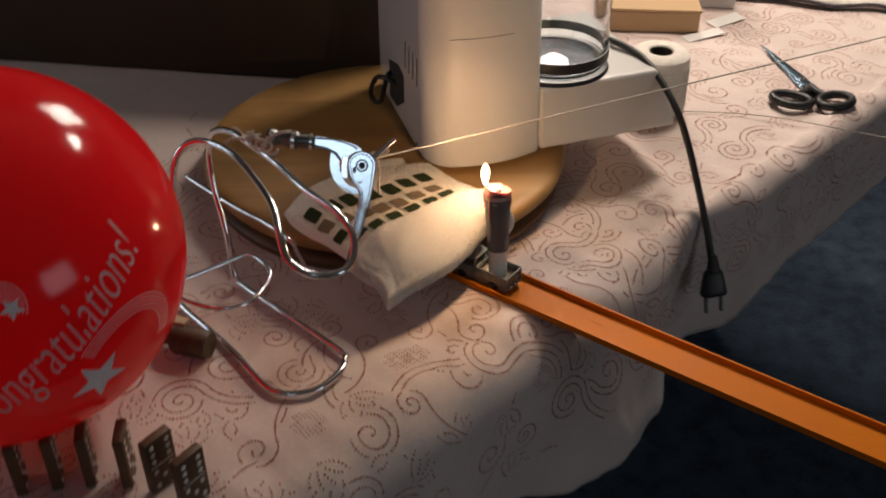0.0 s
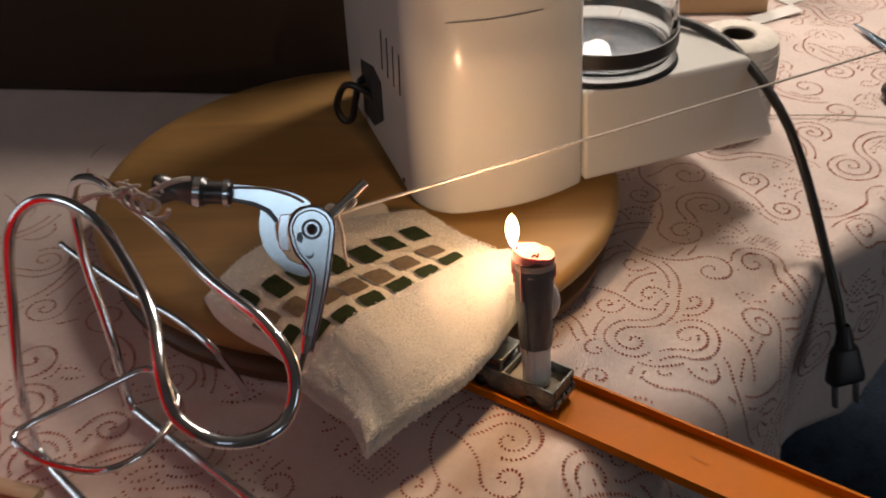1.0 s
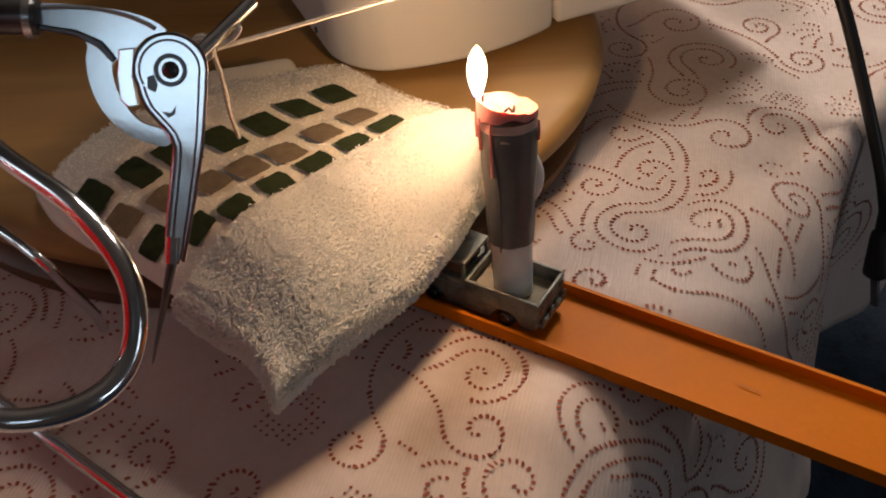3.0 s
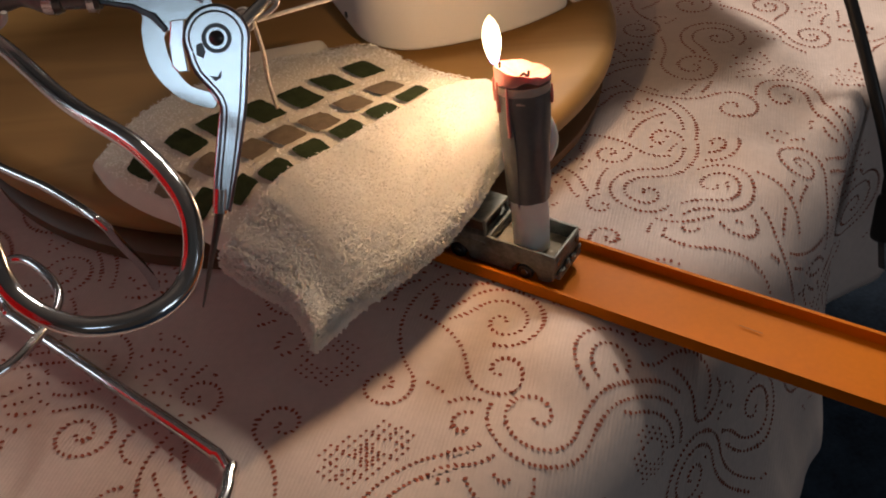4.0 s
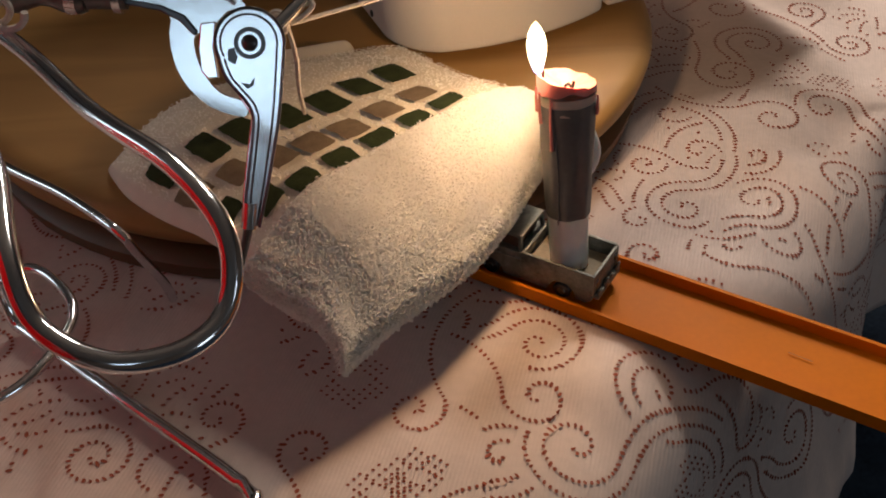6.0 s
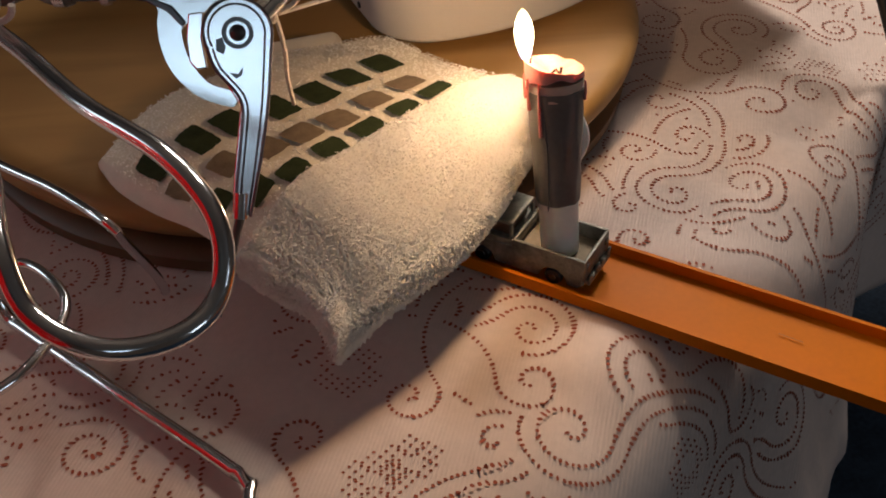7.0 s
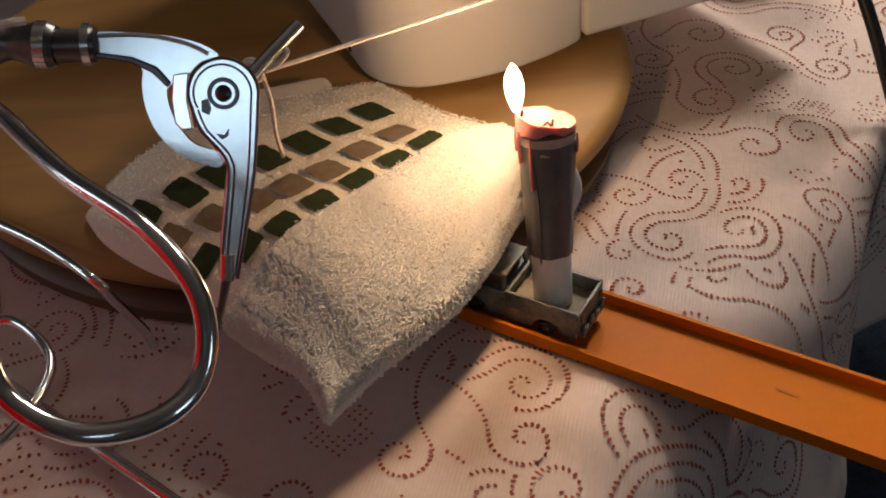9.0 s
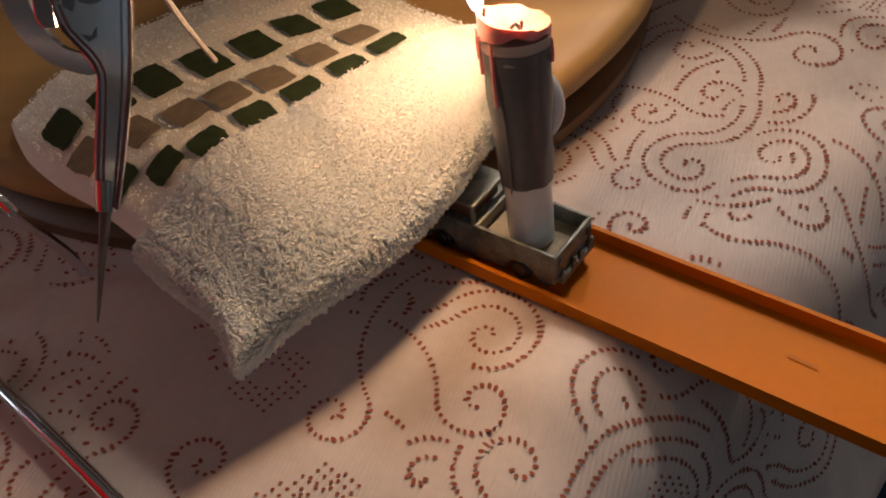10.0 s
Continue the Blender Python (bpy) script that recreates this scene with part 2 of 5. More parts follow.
def flame_material():
    """The flame gives off light: yellow-white body, blue foot."""
    m = bpy.data.materials.new("flame")
    m.use_nodes = True
    nt = m.node_tree
    nt.nodes.remove(nt.nodes["Principled BSDF"])
    co, sep, ramp = nt.nodes.new("ShaderNodeTexCoord"), nt.nodes.new("ShaderNodeSeparateXYZ"), nt.nodes.new("ShaderNodeValToRGB")
    mr = nt.nodes.new("ShaderNodeMapRange")
    mr.inputs[1].default_value, mr.inputs[2].default_value = 0.0, 0.022
    em, out = nt.nodes.new("ShaderNodeEmission"), nt.nodes["Material Output"]
    nt.links.new(co.outputs["Object"], sep.inputs[0])
    nt.links.new(sep.outputs[2], mr.inputs[0])
    nt.links.new(mr.outputs[0], ramp.inputs[0])
    e = ramp.color_ramp.elements
    e[0].position, e[0].color = 0.0, (0.05, 0.08, 0.6, 1)
    e[1].position, e[1].color = 1.0, (1.0, 0.55, 0.18, 1)
    a = e.new(0.16)
    a.color = (0.45, 0.40, 0.55, 1)
    a = e.new(0.30)
    a.color = (1.0, 0.80, 0.45, 1)
    a = e.new(0.8)
    a.color = (1.0, 0.84, 0.50, 1)
    nt.links.new(ramp.outputs[0], em.inputs[0])
    em.inputs[1].default_value = 9.0
    nt.links.new(em.outputs[0], out.inputs[0])
    return m


FLAME = flame_material()


# ---- makers ----
def empty(name, label, category, group="", at=(0, 0, 0), turn=0.0):
    ob = new(name)
    ob.empty_display_size = 0.02
    ob.matrix_basis = pose(*at, 0, 0, turn)
    return tagged(ob, label, category, group)


def part(name, bm, mat, parent=None, label="", smooth=True):
    """One mesh object from a bmesh or from (points, faces)."""
    me = bpy.data.meshes.new(name)
    if isinstance(bm, tuple):
        me.from_pydata([tuple(v) for v in bm[0]], [], bm[1])
    else:
        bmesh.ops.recalc_face_normals(bm, faces=bm.faces)
        bm.to_mesh(me)
        bm.free()
    for m in mat if isinstance(mat, (list, tuple)) else (mat,):
        me.materials.append(m)
    if smooth:
        for p in me.polygons:
            p.use_smooth = True
        me.set_sharp_from_angle(angle=radians(40))
    ob = new(name, me)
    if parent:
        ob.parent = parent
    if label:
        ob["label"] = label
    return ob


def box(sx, sy, sz, at=(0, 0, 0), bevel=0.002, seg=2, turn=0.0, taper=1.0):
    """A bevelled block standing on at."""
    bm = bmesh.new()
    bmesh.ops.create_cube(bm, size=1.0)
    for v in bm.verts:
        k = taper if v.co.z > 0 else 1.0
        v.co = Vector((v.co.x * sx * k, v.co.y * sy * k, (v.co.z + 0.5) * sz))
    if bevel:
        bmesh.ops.bevel(bm, geom=bm.edges[:], offset=bevel, segments=seg, profile=0.5, affect="EDGES")
    bmesh.ops.transform(bm, matrix=pose(*at, 0, 0, turn), verts=bm.verts)
    return bm


def lathe(profile, seg=48, at=(0, 0, 0)):
    pts, faces = [], []
    for r, z in profile:
        for k in range(seg):
            a = 2 * math.pi * k / seg
            pts.append((at[0] + r * math.cos(a), at[1] + r * math.sin(a), at[2] + z))
    for i in range(len(profile) - 1):
        for k in range(seg):
            a, b = i * seg + k, i * seg + (k + 1) % seg
            faces.append((a, b, b + seg, a + seg))
    return pts, faces


def smooth_line(points, step=0.003, closed=False):
    """A Catmull-Rom line through the points."""
    p = [Vector(q) for q in points]
    n = len(p)
    out = []
    for i in range(n if closed else n - 1):
        a, b, c, d = (p[(i - 1) % n] if closed or i else p[0]), p[i], p[(i + 1) % n], (p[(i + 2) % n] if closed or i + 2 < n else p[-1])
        k = max(2, int((c - b).length / step))
        for j in range(k):
            t = j / k
            out.append(0.5 * (2 * b + (c - a) * t + (2 * a - 5 * b + 4 * c - d) * t * t + (3 * b - a - 3 * c + d) * t ** 3))
    if not closed:
        out.append(p[-1])
    return out


def tube(points, r, seg=12, closed=False, step=0.003, ends=True):
    line = smooth_line(points, step, closed)
    n = len(line)
    pts, faces = [], []
    t0 = (line[1] - line[0]).normalized()
    side = t0.orthogonal().normalized()
    for i, q in enumerate(line):
        if closed:
            t = (line[(i + 1) % n] - line[i - 1]).normalized()
        else:
            t = (line[min(i + 1, n - 1)] - line[max(i - 1, 0)]).normalized()
        side = (side - t * side.dot(t)).normalized()
        up = t.cross(side)
        rr = r(i / (n - 1)) if callable(r) else r
        for k in range(seg):
            a = 2 * math.pi * k / seg
            pts.append(q + rr * (math.cos(a) * side + math.sin(a) * up))
    for i in range(n if closed else n - 1):
        for k in range(seg):
            a, b = i * seg + k, i * seg + (k + 1) % seg
            c, d = ((i + 1) % n) * seg + (k + 1) % seg, ((i + 1) % n) * seg + k
            faces.append((a, b, c, d))
    if not closed and ends:
        faces.append(tuple(range(seg))[::-1])
        faces.append(tuple((n - 1) * seg + k for k in range(seg)))
    return pts, faces


def plate(outline, thick, frame_m, bevel=0.0006):
    """A flat shape, extruded both ways from its plane, laid into frame_m."""
    bm = bmesh.new()
    vs = [bm.verts.new((x, y, -thick / 2)) for x, y in outline]
    f = bm.faces.new(vs)
    ext = bmesh.ops.extrude_face_region(bm, geom=[f])
    bmesh.ops.translate(bm, vec=(0, 0, thick), verts=[v for v in ext["geom"] if isinstance(v, bmesh.types.BMVert)])
    if bevel:
        edges = [e for e in bm.edges if abs(e.verts[0].co.z - e.verts[1].co.z) < 1e-7]
        bmesh.ops.bevel(bm, geom=edges, offset=bevel, segments=2, profile=0.5, affect="EDGES")
    bmesh.ops.transform(bm, matrix=frame_m, verts=bm.verts)
    return bm


# ---- room ----
tagged(part("floor", box(6.0, 6.0, 0.1, (0, 0, -0.1), 0), RUG), "dark blue-grey woven rug covering the floor", "floor", kind="structure")
tagged(part("ceiling", box(6.2, 6.2, 0.1, (0, 0, 2.5), 0), CEIL), "plain off-white ceiling", "ceiling", kind="structure")


def wall_with_window(name, m, centre, sill, w, h):
    """A wall 6 m long with one opening through it, in its own space: along x, up z."""
    bm = bmesh.new()
    half = 3.1
    for x0, x1, z0, z1 in ((-half, centre - w / 2, 0, 2.5), (centre + w / 2, half, 0, 2.5), (centre - w / 2, centre + w / 2, 0, sill), (centre - w / 2, centre + w / 2, sill + h, 2.5)):
        r = bmesh.ops.create_cube(bm, size=1.0)
        for v in r["verts"]:
            v.co = Vector(((x0 + x1) / 2 + v.co.x * (x1 - x0), v.co.y * 0.12, (z0 + z1) / 2 + v.co.z * (z1 - z0)))
    bmesh.ops.transform(bm, matrix=m, verts=bm.verts)
    return tagged(part(name, bm, WALL, smooth=False), "plain painted wall with a window opening", "wall", kind="structure")


wall_with_window("wall_north", pose(0, 2.50, 0), 0.29, 1.66, 0.7, 0.70)
wall_with_window("wall_south", pose(0, -2.06, 0), -0.40, 2.02, 0.90, 0.46)
wall_with_window("wall_west", pose(-3.06, 0, 0, 0, 0, 90), 0.95, 1.45, 1.25, 1.0)
wall_with_window("wall_east", pose(3.06, 0, 0, 0, 0, 90), -1.45, 0.92, 1.25, 1.0)

lamp = empty("pendant_lamp", "round enamel pendant lamp hanging over the table", "pendant lamp", at=(0.46, 1.46, 1.78))
part("lamp_shade", lathe([(0.020, 0.13), (0.05, 0.125), (0.10, 0.09), (0.15, 0.02), (0.152, -0.03), (0.148, -0.03), (0.146, 0.02), (0.097, 0.085), (0.048, 0.119), (0.020, 0.124)], 40), LAMP_ENAMEL, lamp)
part("lamp_cord", tube([(0, 0, 0.12), (0, 0, 0.42), (0, 0, 0.72)], 0.003, 8, step=0.05), BLACK, lamp, "black hanging cord")

# ---- table: its edge runs at 45 degrees; u along the edge, e outwards over it ----
S = math.sqrt(0.5)
EDGE = 0.616 * S
TOP = 0.75


def from_edge(u, e, z):
    """e metres out over the table's edge, u along it."""
    w = EDGE - e
    return Vector(((u - w) * S, (u + w) * S, z))


table = empty("dining_table", "wooden table hidden under a lace tablecloth", "table")
c = from_edge(0.55, -0.45, 0)
part("tabletop", box(2.2, 0.88, 0.03, (c.x, c.y, TOP - 0.036), 0.004, turn=45), TABLE_WOOD, table)
for du in (-0.95, 0.95):
    for de in (-0.34, -0.80):
        q = from_edge(0.55 + du, de, 0)
        part("leg", box(0.06, 0.06, TOP - 0.036, tuple(q), 0.004, turn=45), TABLE_WOOD, table)


def fold_at(u):
    """How far the hanging cloth swings out: 0 in a hollow, 1 on a fold."""
    calm = 1 - 1 / (1 + math.exp(-(u - 0.79) * 60))
    return calm * min(1.0, max(0.0, 0.5 + 0.5 * math.cos((u - 0.633) * 2 * math.pi / 0.30) + 0.10 * math.sin(u * 37) + 0.06 * math.sin(u * 71 + 1)))


def hem_depth(u):
    return 0.118 + 0.020 * fold_at(u) + 0.006 * math.sin(u * 23 + 1.0) + 0.059 / (1 + math.exp(-(u - 0.73) * 70)) - 0.050 / (1 + math.exp(-(u - 0.95) * 14))


def far_end(u):
    """Rises from 0 to 1 past the track, where the table's edge is firmer."""
    return 1 / (1 + math.exp(-(u - 0.73) * 60))


def turn_radius(u):
    """The cloth turns tighter over the edge where the cord pulls it in."""
    return 0.050 - 0.022 * far_end(u) - 0.016 * math.exp(-((u - 0.800) / 0.055) ** 2)


def cloth_point(u, q):
    """A point of the cloth: q metres from the fold along the cloth, outwards."""
    fold = fold_at(u)
    rad = turn_radius(u)
    ripple = 0.0022 * noise.noise((u * 11, q * 11, 3.1)) + 0.0010 * noise.noise((u * 30, q * 30, 7.7)) + 0.0008 * noise.noise((u * 70, q * 22, 1.3)) + 0.0050 * max(0.0, 1 - abs(q - 0.02) / 0.08) * noise.noise((u * 34, q * 26, 5.5))
    near = max(0.0, 1 - abs(q - 0.01) / 0.09)
    ext = 0.013 * far_end(u)
    if q <= ext:
        return from_edge(u, q, TOP + ripple * (0.6 + near) - 0.0015 * near * (1 - fold))
    arc = rad * math.pi / 2
    q -= ext
    if q < arc:
        a = q / rad
        return from_edge(u, ext + rad * math.sin(a), TOP - rad * (1 - math.cos(a)) + ripple)
    h = q - arc
    k = min(1.0, h / 0.12)
    out = ext + rad + k * (0.002 + 0.034 * fold) + 3 * ripple * k
    return from_edge(u + 0.008 * k * math.cos(u * 21.0), out, TOP - rad - h * 0.97)


def tablecloth():
    us = np.arange(-0.75, 1.6001, 0.006)
    top = [-0.95, -0.8, -0.65, -0.55, -0.48] + list(np.arange(-0.42, -0.001, 0.007))
    pts, faces = [], []
    m = len(top) + 10 + 22
    for u in us:
        h = hem_depth(u)
        arc = turn_radius(u) * math.pi / 2
        row = top + [arc * i / 10 for i in range(10)] + [arc + h * i / 21 for i in range(22)]
        pts += [cloth_point(float(u), float(q)) for q in row]
    for i in range(len(us) - 1):
        for j in range(m - 1):
            a = i * m + j
            faces.append((a, a + 1, a + m + 1, a + m))
    return pts, faces


cloth = tagged(part("tablecloth", tablecloth(), CLOTH), "cream-pink knitted lace tablecloth hanging over the table edge", "tablecloth")
cloth.modifiers.new("thickness", "SOLIDIFY").thickness = 0.0012
cloth.modifiers["thickness"].offset = -1


def xy_to_uq(x, y):
    return (x + y) * S, EDGE - (y - x) * S


# lace holes: flat eyes along scrolls, red underlay colour darkened for the shade inside
HOLES = []


def hole(u, q, ang, ln, wd):
    """One slit-shaped eye on the cloth."""
    if q > 0.15 or q < -0.75:
        return
    ca, sa = math.cos(ang), math.sin(ang)
    ring = []
    for k in range(6):
        t = 2 * math.pi * k / 6
        du, dq = ln * math.cos(t) * ca - wd * math.sin(t) * sa, ln * math.cos(t) * sa + wd * math.sin(t) * ca
        p = cloth_point(u + du, q + dq)
        bend = min(1.0, max(0.0, q / (turn_radius(u) * math.pi / 2))) * math.pi / 2
        n0 = Vector((0, 0, 1)) * math.cos(bend) + Vector((S, -S, 0)) * math.sin(bend)
        ring.append(p + n0 * 0.0004)
    HOLES.append(ring)


SPOTS = {}
LINES = [0]


def free_spot(u, q, line):
    """Eyes of different lines keep apart, so that the scrolls never cross."""
    a, b = int(u // 0.005), int(q // 0.005)
    for i in (a - 1, a, a + 1):
        for j in (b - 1, b, b + 1):
            for x, y, other in SPOTS.get((i, j), ()):
                if other != line and math.hypot(x - u, y - q) < 0.0046:
                    return False
    SPOTS.setdefault((a, b), []).append((u, q, line))
    return True


def eyelets(path, gap=0.0026, ln=0.00105, wd=0.00075):
    """Eyes set evenly along a line of (u, q) points."""
    carry = 0.0
    LINES[0] += 1
    for (u0, q0), (u1, q1) in zip(path, path[1:]):
        d = math.hypot(u1 - u0, q1 - q0)
        a = math.atan2(q1 - q0, u1 - u0)
        s = carry
        while s < d:
            k = s / d
            j = random.uniform(0.7, 1.3) * random.choice((1, 1, 1, 1, 1.35))
            if free_spot(u0 + (u1 - u0) * k, q0 + (q1 - q0) * k, LINES[0]):
                hole(u0 + (u1 - u0) * k, q0 + (q1 - q0) * k, a + random.uniform(-0.3, 0.3) + 1.2, ln * j, wd * random.uniform(0.8, 1.2))
            s += gap * random.uniform(0.85, 1.15)
        carry = s - d


def scroll(u, q, r, start, turns, hand=1, tail=0.05, bend=0.6):
    """A spiral with a tail that sweeps away from it."""
    path = []
    n = int(40 * turns)
    for i in range(n + 1):
        k = i / n
        rr = r * (0.10 + 0.90 * k)
        a = start + hand * 2 * math.pi * turns * (k - 1)
        path.append((u + rr * math.cos(a), q + rr * math.sin(a)))
    a = start + hand * math.pi / 2
    p = list(path[-1])
    for i in range(24):
        p = [p[0] + tail / 24 * math.cos(a), p[1] + tail / 24 * math.sin(a)]
        path.append(tuple(p))
        a -= hand * bend * 2.2 / 24
    eyelets(path)
    if random.random() < 0.5:
        return
    outer = []
    for i in range(n // 2, len(path) - 1):
        (u0, q0), (u1, q1) = path[i], path[i + 1]
        d = max(1e-9, math.hypot(u1 - u0, q1 - q0))
        outer.append((u0 + hand * 0.0072 * (q1 - q0) / d, q0 - hand * 0.0072 * (u1 - u0) / d))
    eyelets(outer)


def leaf(u, q, ang, ln, wd):
    for side in (-1, 1):
        eyelets([(u + ln * k * math.cos(ang) - side * wd * math.sin(math.pi * k) * math.sin(ang), q + ln * k * math.sin(ang) + side * wd * math.sin(math.pi * k) * math.cos(ang)) for k in np.linspace(0, 1, 14)], 0.0034)


def mesh_flower(u, q, r):
    """A petal flower filled with open mesh."""
    for k in range(6):
        a = k * math.pi / 3 + 0.3
        cu, cq = u + r * 0.62 * math.cos(a), q + r * 0.62 * math.sin(a)
        for i in range(-3, 4):
            for j in range(-3, 4):
                du, dq = i * 0.0032, j * 0.0032
                if math.hypot(du, dq) < r * 0.36:
                    if free_spot(cu + du, cq + dq, -1):
                        hole(cu + du, cq + dq, 0.8, 0.00075, 0.00065)


# scrolls beside the track, by table place, then the repeat over the rest
for x, y, r, start, turns, hand, tail in (
    (0.130, 0.784, 0.013, 5.6, 1.2, 1, 0.05), (0.106, 0.776, 0.011, 0.4, 1.1, 1, 0.05), (0.166, 0.787, 0.015, 2.6, 1.2, 1, 0.05), (0.142, 0.755, 0.017, 2.2, 1.2, -1, 0.07), (0.103, 0.749, 0.010, 3.0, 1.2, -1, 0.04),
    (0.150, 0.830, 0.016, 3.4, 1.2, 1, 0.06), (0.197, 0.855, 0.017, 5.2, 1.3, -1, 0.06), (0.228, 0.862, 0.013, 1.0, 1.2, 1, 0.05), (0.176, 0.822, 0.010, 4.4, 1.1, 1, 0.06), (0.120, 0.822, 0.011, 0.8, 1.2, -1, 0.05),
    (-0.007, 0.672, 0.013, 0.4, 1.3, -1, 0.07), (0.042, 0.673, 0.014, 4.0, 1.2, 1, 0.06), (0.053, 0.649, 0.018, 1.2, 1.3, -1, 0.07), (0.024, 0.646, 0.012, 2.4, 1.1, 1, 0.07), (0.092, 0.675, 0.015, 2.0, 1.2, -1, 0.05),
    (-0.084, 0.674, 0.012, 2.0, 1.2, 1, 0.05), (-0.101, 0.649, 0.016, 0.9, 1.2, 1, 0.05), (-0.048, 0.655, 0.012, 3.3, 1.2, -1, 0.06)):
    u, q = xy_to_uq(x, y)
    scroll(u, q, r, start, turns, hand, tail, 0.7)
for x, y in ((-0.022, 0.634), (-0.008, 0.640), (0.240, 0.885)):
    mesh_flower(*xy_to_uq(x, y), 0.013)
taken = [xy_to_uq(a, b) for a, b in ((0.13, 0.784), (0.166, 0.787), (0.142, 0.755), (0.15, 0.83), (0.197, 0.855), (-0.007, 0.672), (0.042, 0.673), (0.053, 0.649), (0.092, 0.675), (-0.084, 0.674), (-0.101, 0.649), (-0.048, 0.655), (-0.02, 0.634))]
for i in range(-11, 30):
    for j in range(-10, 4):
        u, q = i * 0.051 + (j % 2) * 0.0255 + random.uniform(-0.008, 0.008), j * 0.046 + 0.02 + random.uniform(-0.007, 0.007)
        if min(math.hypot(u - a, q - b) for a, b in taken) < 0.020:
            continue
        kind = random.random()
        a = random.uniform(0, 6.28)
        if kind < 0.66:
            scroll(u, q, random.uniform(0.013, 0.019), random.uniform(0, 6.28), random.uniform(1.3, 1.8), random.choice((-1, 1)), random.uniform(0.05, 0.09), random.uniform(0.4, 1.1))
            leaf(u + 0.023 * math.cos(a), q + 0.023 * math.sin(a), a + 0.8, 0.020, 0.005)
        elif kind < 0.74:
            mesh_flower(u, q, 0.016)
        else:
            for k in range(4):
                leaf(u, q, a + k * 0.55, 0.026, 0.0045)
pts, faces = [], []
for ring in HOLES:
    faces.append(tuple(range(len(pts), len(pts) + 6)))
    pts += ring
tagged(part("lace_openwork", (pts, faces), HOLE, cloth, "rows of small flat lace eyes, red underlay colour darkened as shade", smooth=False), kind="stuff")

# ---- round turntable board ----
bx, by = -0.048, 0.9315
board = empty("turntable_board", "round varnished wooden turntable board on a dark foot", "board", at=(bx, by, TOP - 0.002))
part("board_top", lathe([(0, 0.045), (0.10, 0.0452), (0.176, 0.045), (0.1835, 0.0440), (0.1875, 0.0415), (0.189, 0.0375), (0.188, 0.032), (0.183, 0.0255), (0.174, 0.0205), (0.160, 0.0185), (0, 0.018)], 96), BOARD, board)
part("foot", lathe([(0, 0.0185), (0.168, 0.0185), (0.171, 0.0172), (0.1745, 0.0165), (0.180, 0.0155), (0.1835, 0.0120), (0.1825, 0.0050), (0.178, 0.001), (0, 0.001)], 72), BOARD_DARK, board, "darker lower ring")
BOARD_Z = TOP + 0.043

# ---- folded towel: lies on the board and hangs off it over the toy truck ----
EDGE_BACK = [(-0.132, 0.784, 0.799), (-0.112, 0.824, 0.801), (-0.066, 0.850, 0.804), (0.0, 0.856, 0.808)]
EDGE_FRONT = [(-0.0298, 0.6747, 0.787), (-0.0257, 0.6795, 0.787), (-0.0161, 0.6878, 0.79), (-0.004, 0.6982, 0.792), (0.0137, 0.714, 0.794), (0.0317, 0.7349, 0.798), (0.047, 0.755, 0.804)]
EDGE_LEFT = [(-0.132, 0.784, 0.799), (-0.1199, 0.7641, 0.8003), (-0.101, 0.7454, 0.8007), (-0.0847, 0.7332, 0.8), (-0.0706, 0.7213, 0.7983), (-0.0595, 0.71, 0.7967), (-0.0481, 0.6999, 0.795), (-0.0378, 0.6905, 0.7943), (-0.0323, 0.6811, 0.7907), (-0.0298, 0.6747, 0.787)]
EDGE_RIGHT = [(0.0, 0.856, 0.808), (0.030, 0.815, 0.811), (0.053, 0.783, 0.818), (0.054, 0.768, 0.815), (0.0470, 0.7550, 0.804)]


def along(points, k):
    """The place at the share k of a line's length, smoothly."""
    line = smooth_line(points, 0.004)
    run = [0.0]
    for a, b in zip(line, line[1:]):
        run.append(run[-1] + (b - a).length)
    s = k * run[-1]
    for i in range(len(line) - 1):
        if run[i + 1] >= s - 1e-9:
            f = (s - run[i]) / max(1e-9, run[i + 1] - run[i])
            return line[i].lerp(line[i + 1], f)
    return line[-1]


NA, NB = 90, 90
edge_a0 = [along(EDGE_BACK, i / NA) for i in range(NA + 1)]
edge_a1 = [along(EDGE_FRONT, i / NA) for i in range(NA + 1)]
edge_b0 = [along(EDGE_LEFT, j / NB) for j in range(NB + 1)]
edge_b1 = [along(EDGE_RIGHT, j / NB) for j in range(NB + 1)]
TOWEL = {}
for i in range(NA + 1):
    for j in range(NB + 1):
        a, b = i / NA, j / NB
        p = (1 - b) * edge_a0[i] + b * edge_a1[i] + (1 - a) * edge_b0[j] + a * edge_b1[j]
        p -= (1 - a) * (1 - b) * edge_a0[0] + a * (1 - b) * edge_a0[NA] + (1 - a) * b * edge_a1[0] + a * b * edge_a1[NA]
        lift = min(1, 6 * min(a, 1 - a)) ** 0.6 * min(1, 5 * min(b, 1 - b)) ** 0.6
        hill = 0.0055 * lift + 0.0025 * lift * math.sin(math.pi * min(1, b * 0.9)) + 0.0016 * noise.noise((a * 6, b * 6, 1))
        hill += 0.0005 * lift * math.exp(-((b - 0.62) / 0.16) ** 2)
        TOWEL[i, j] = p + Vector((0, 0, hill))


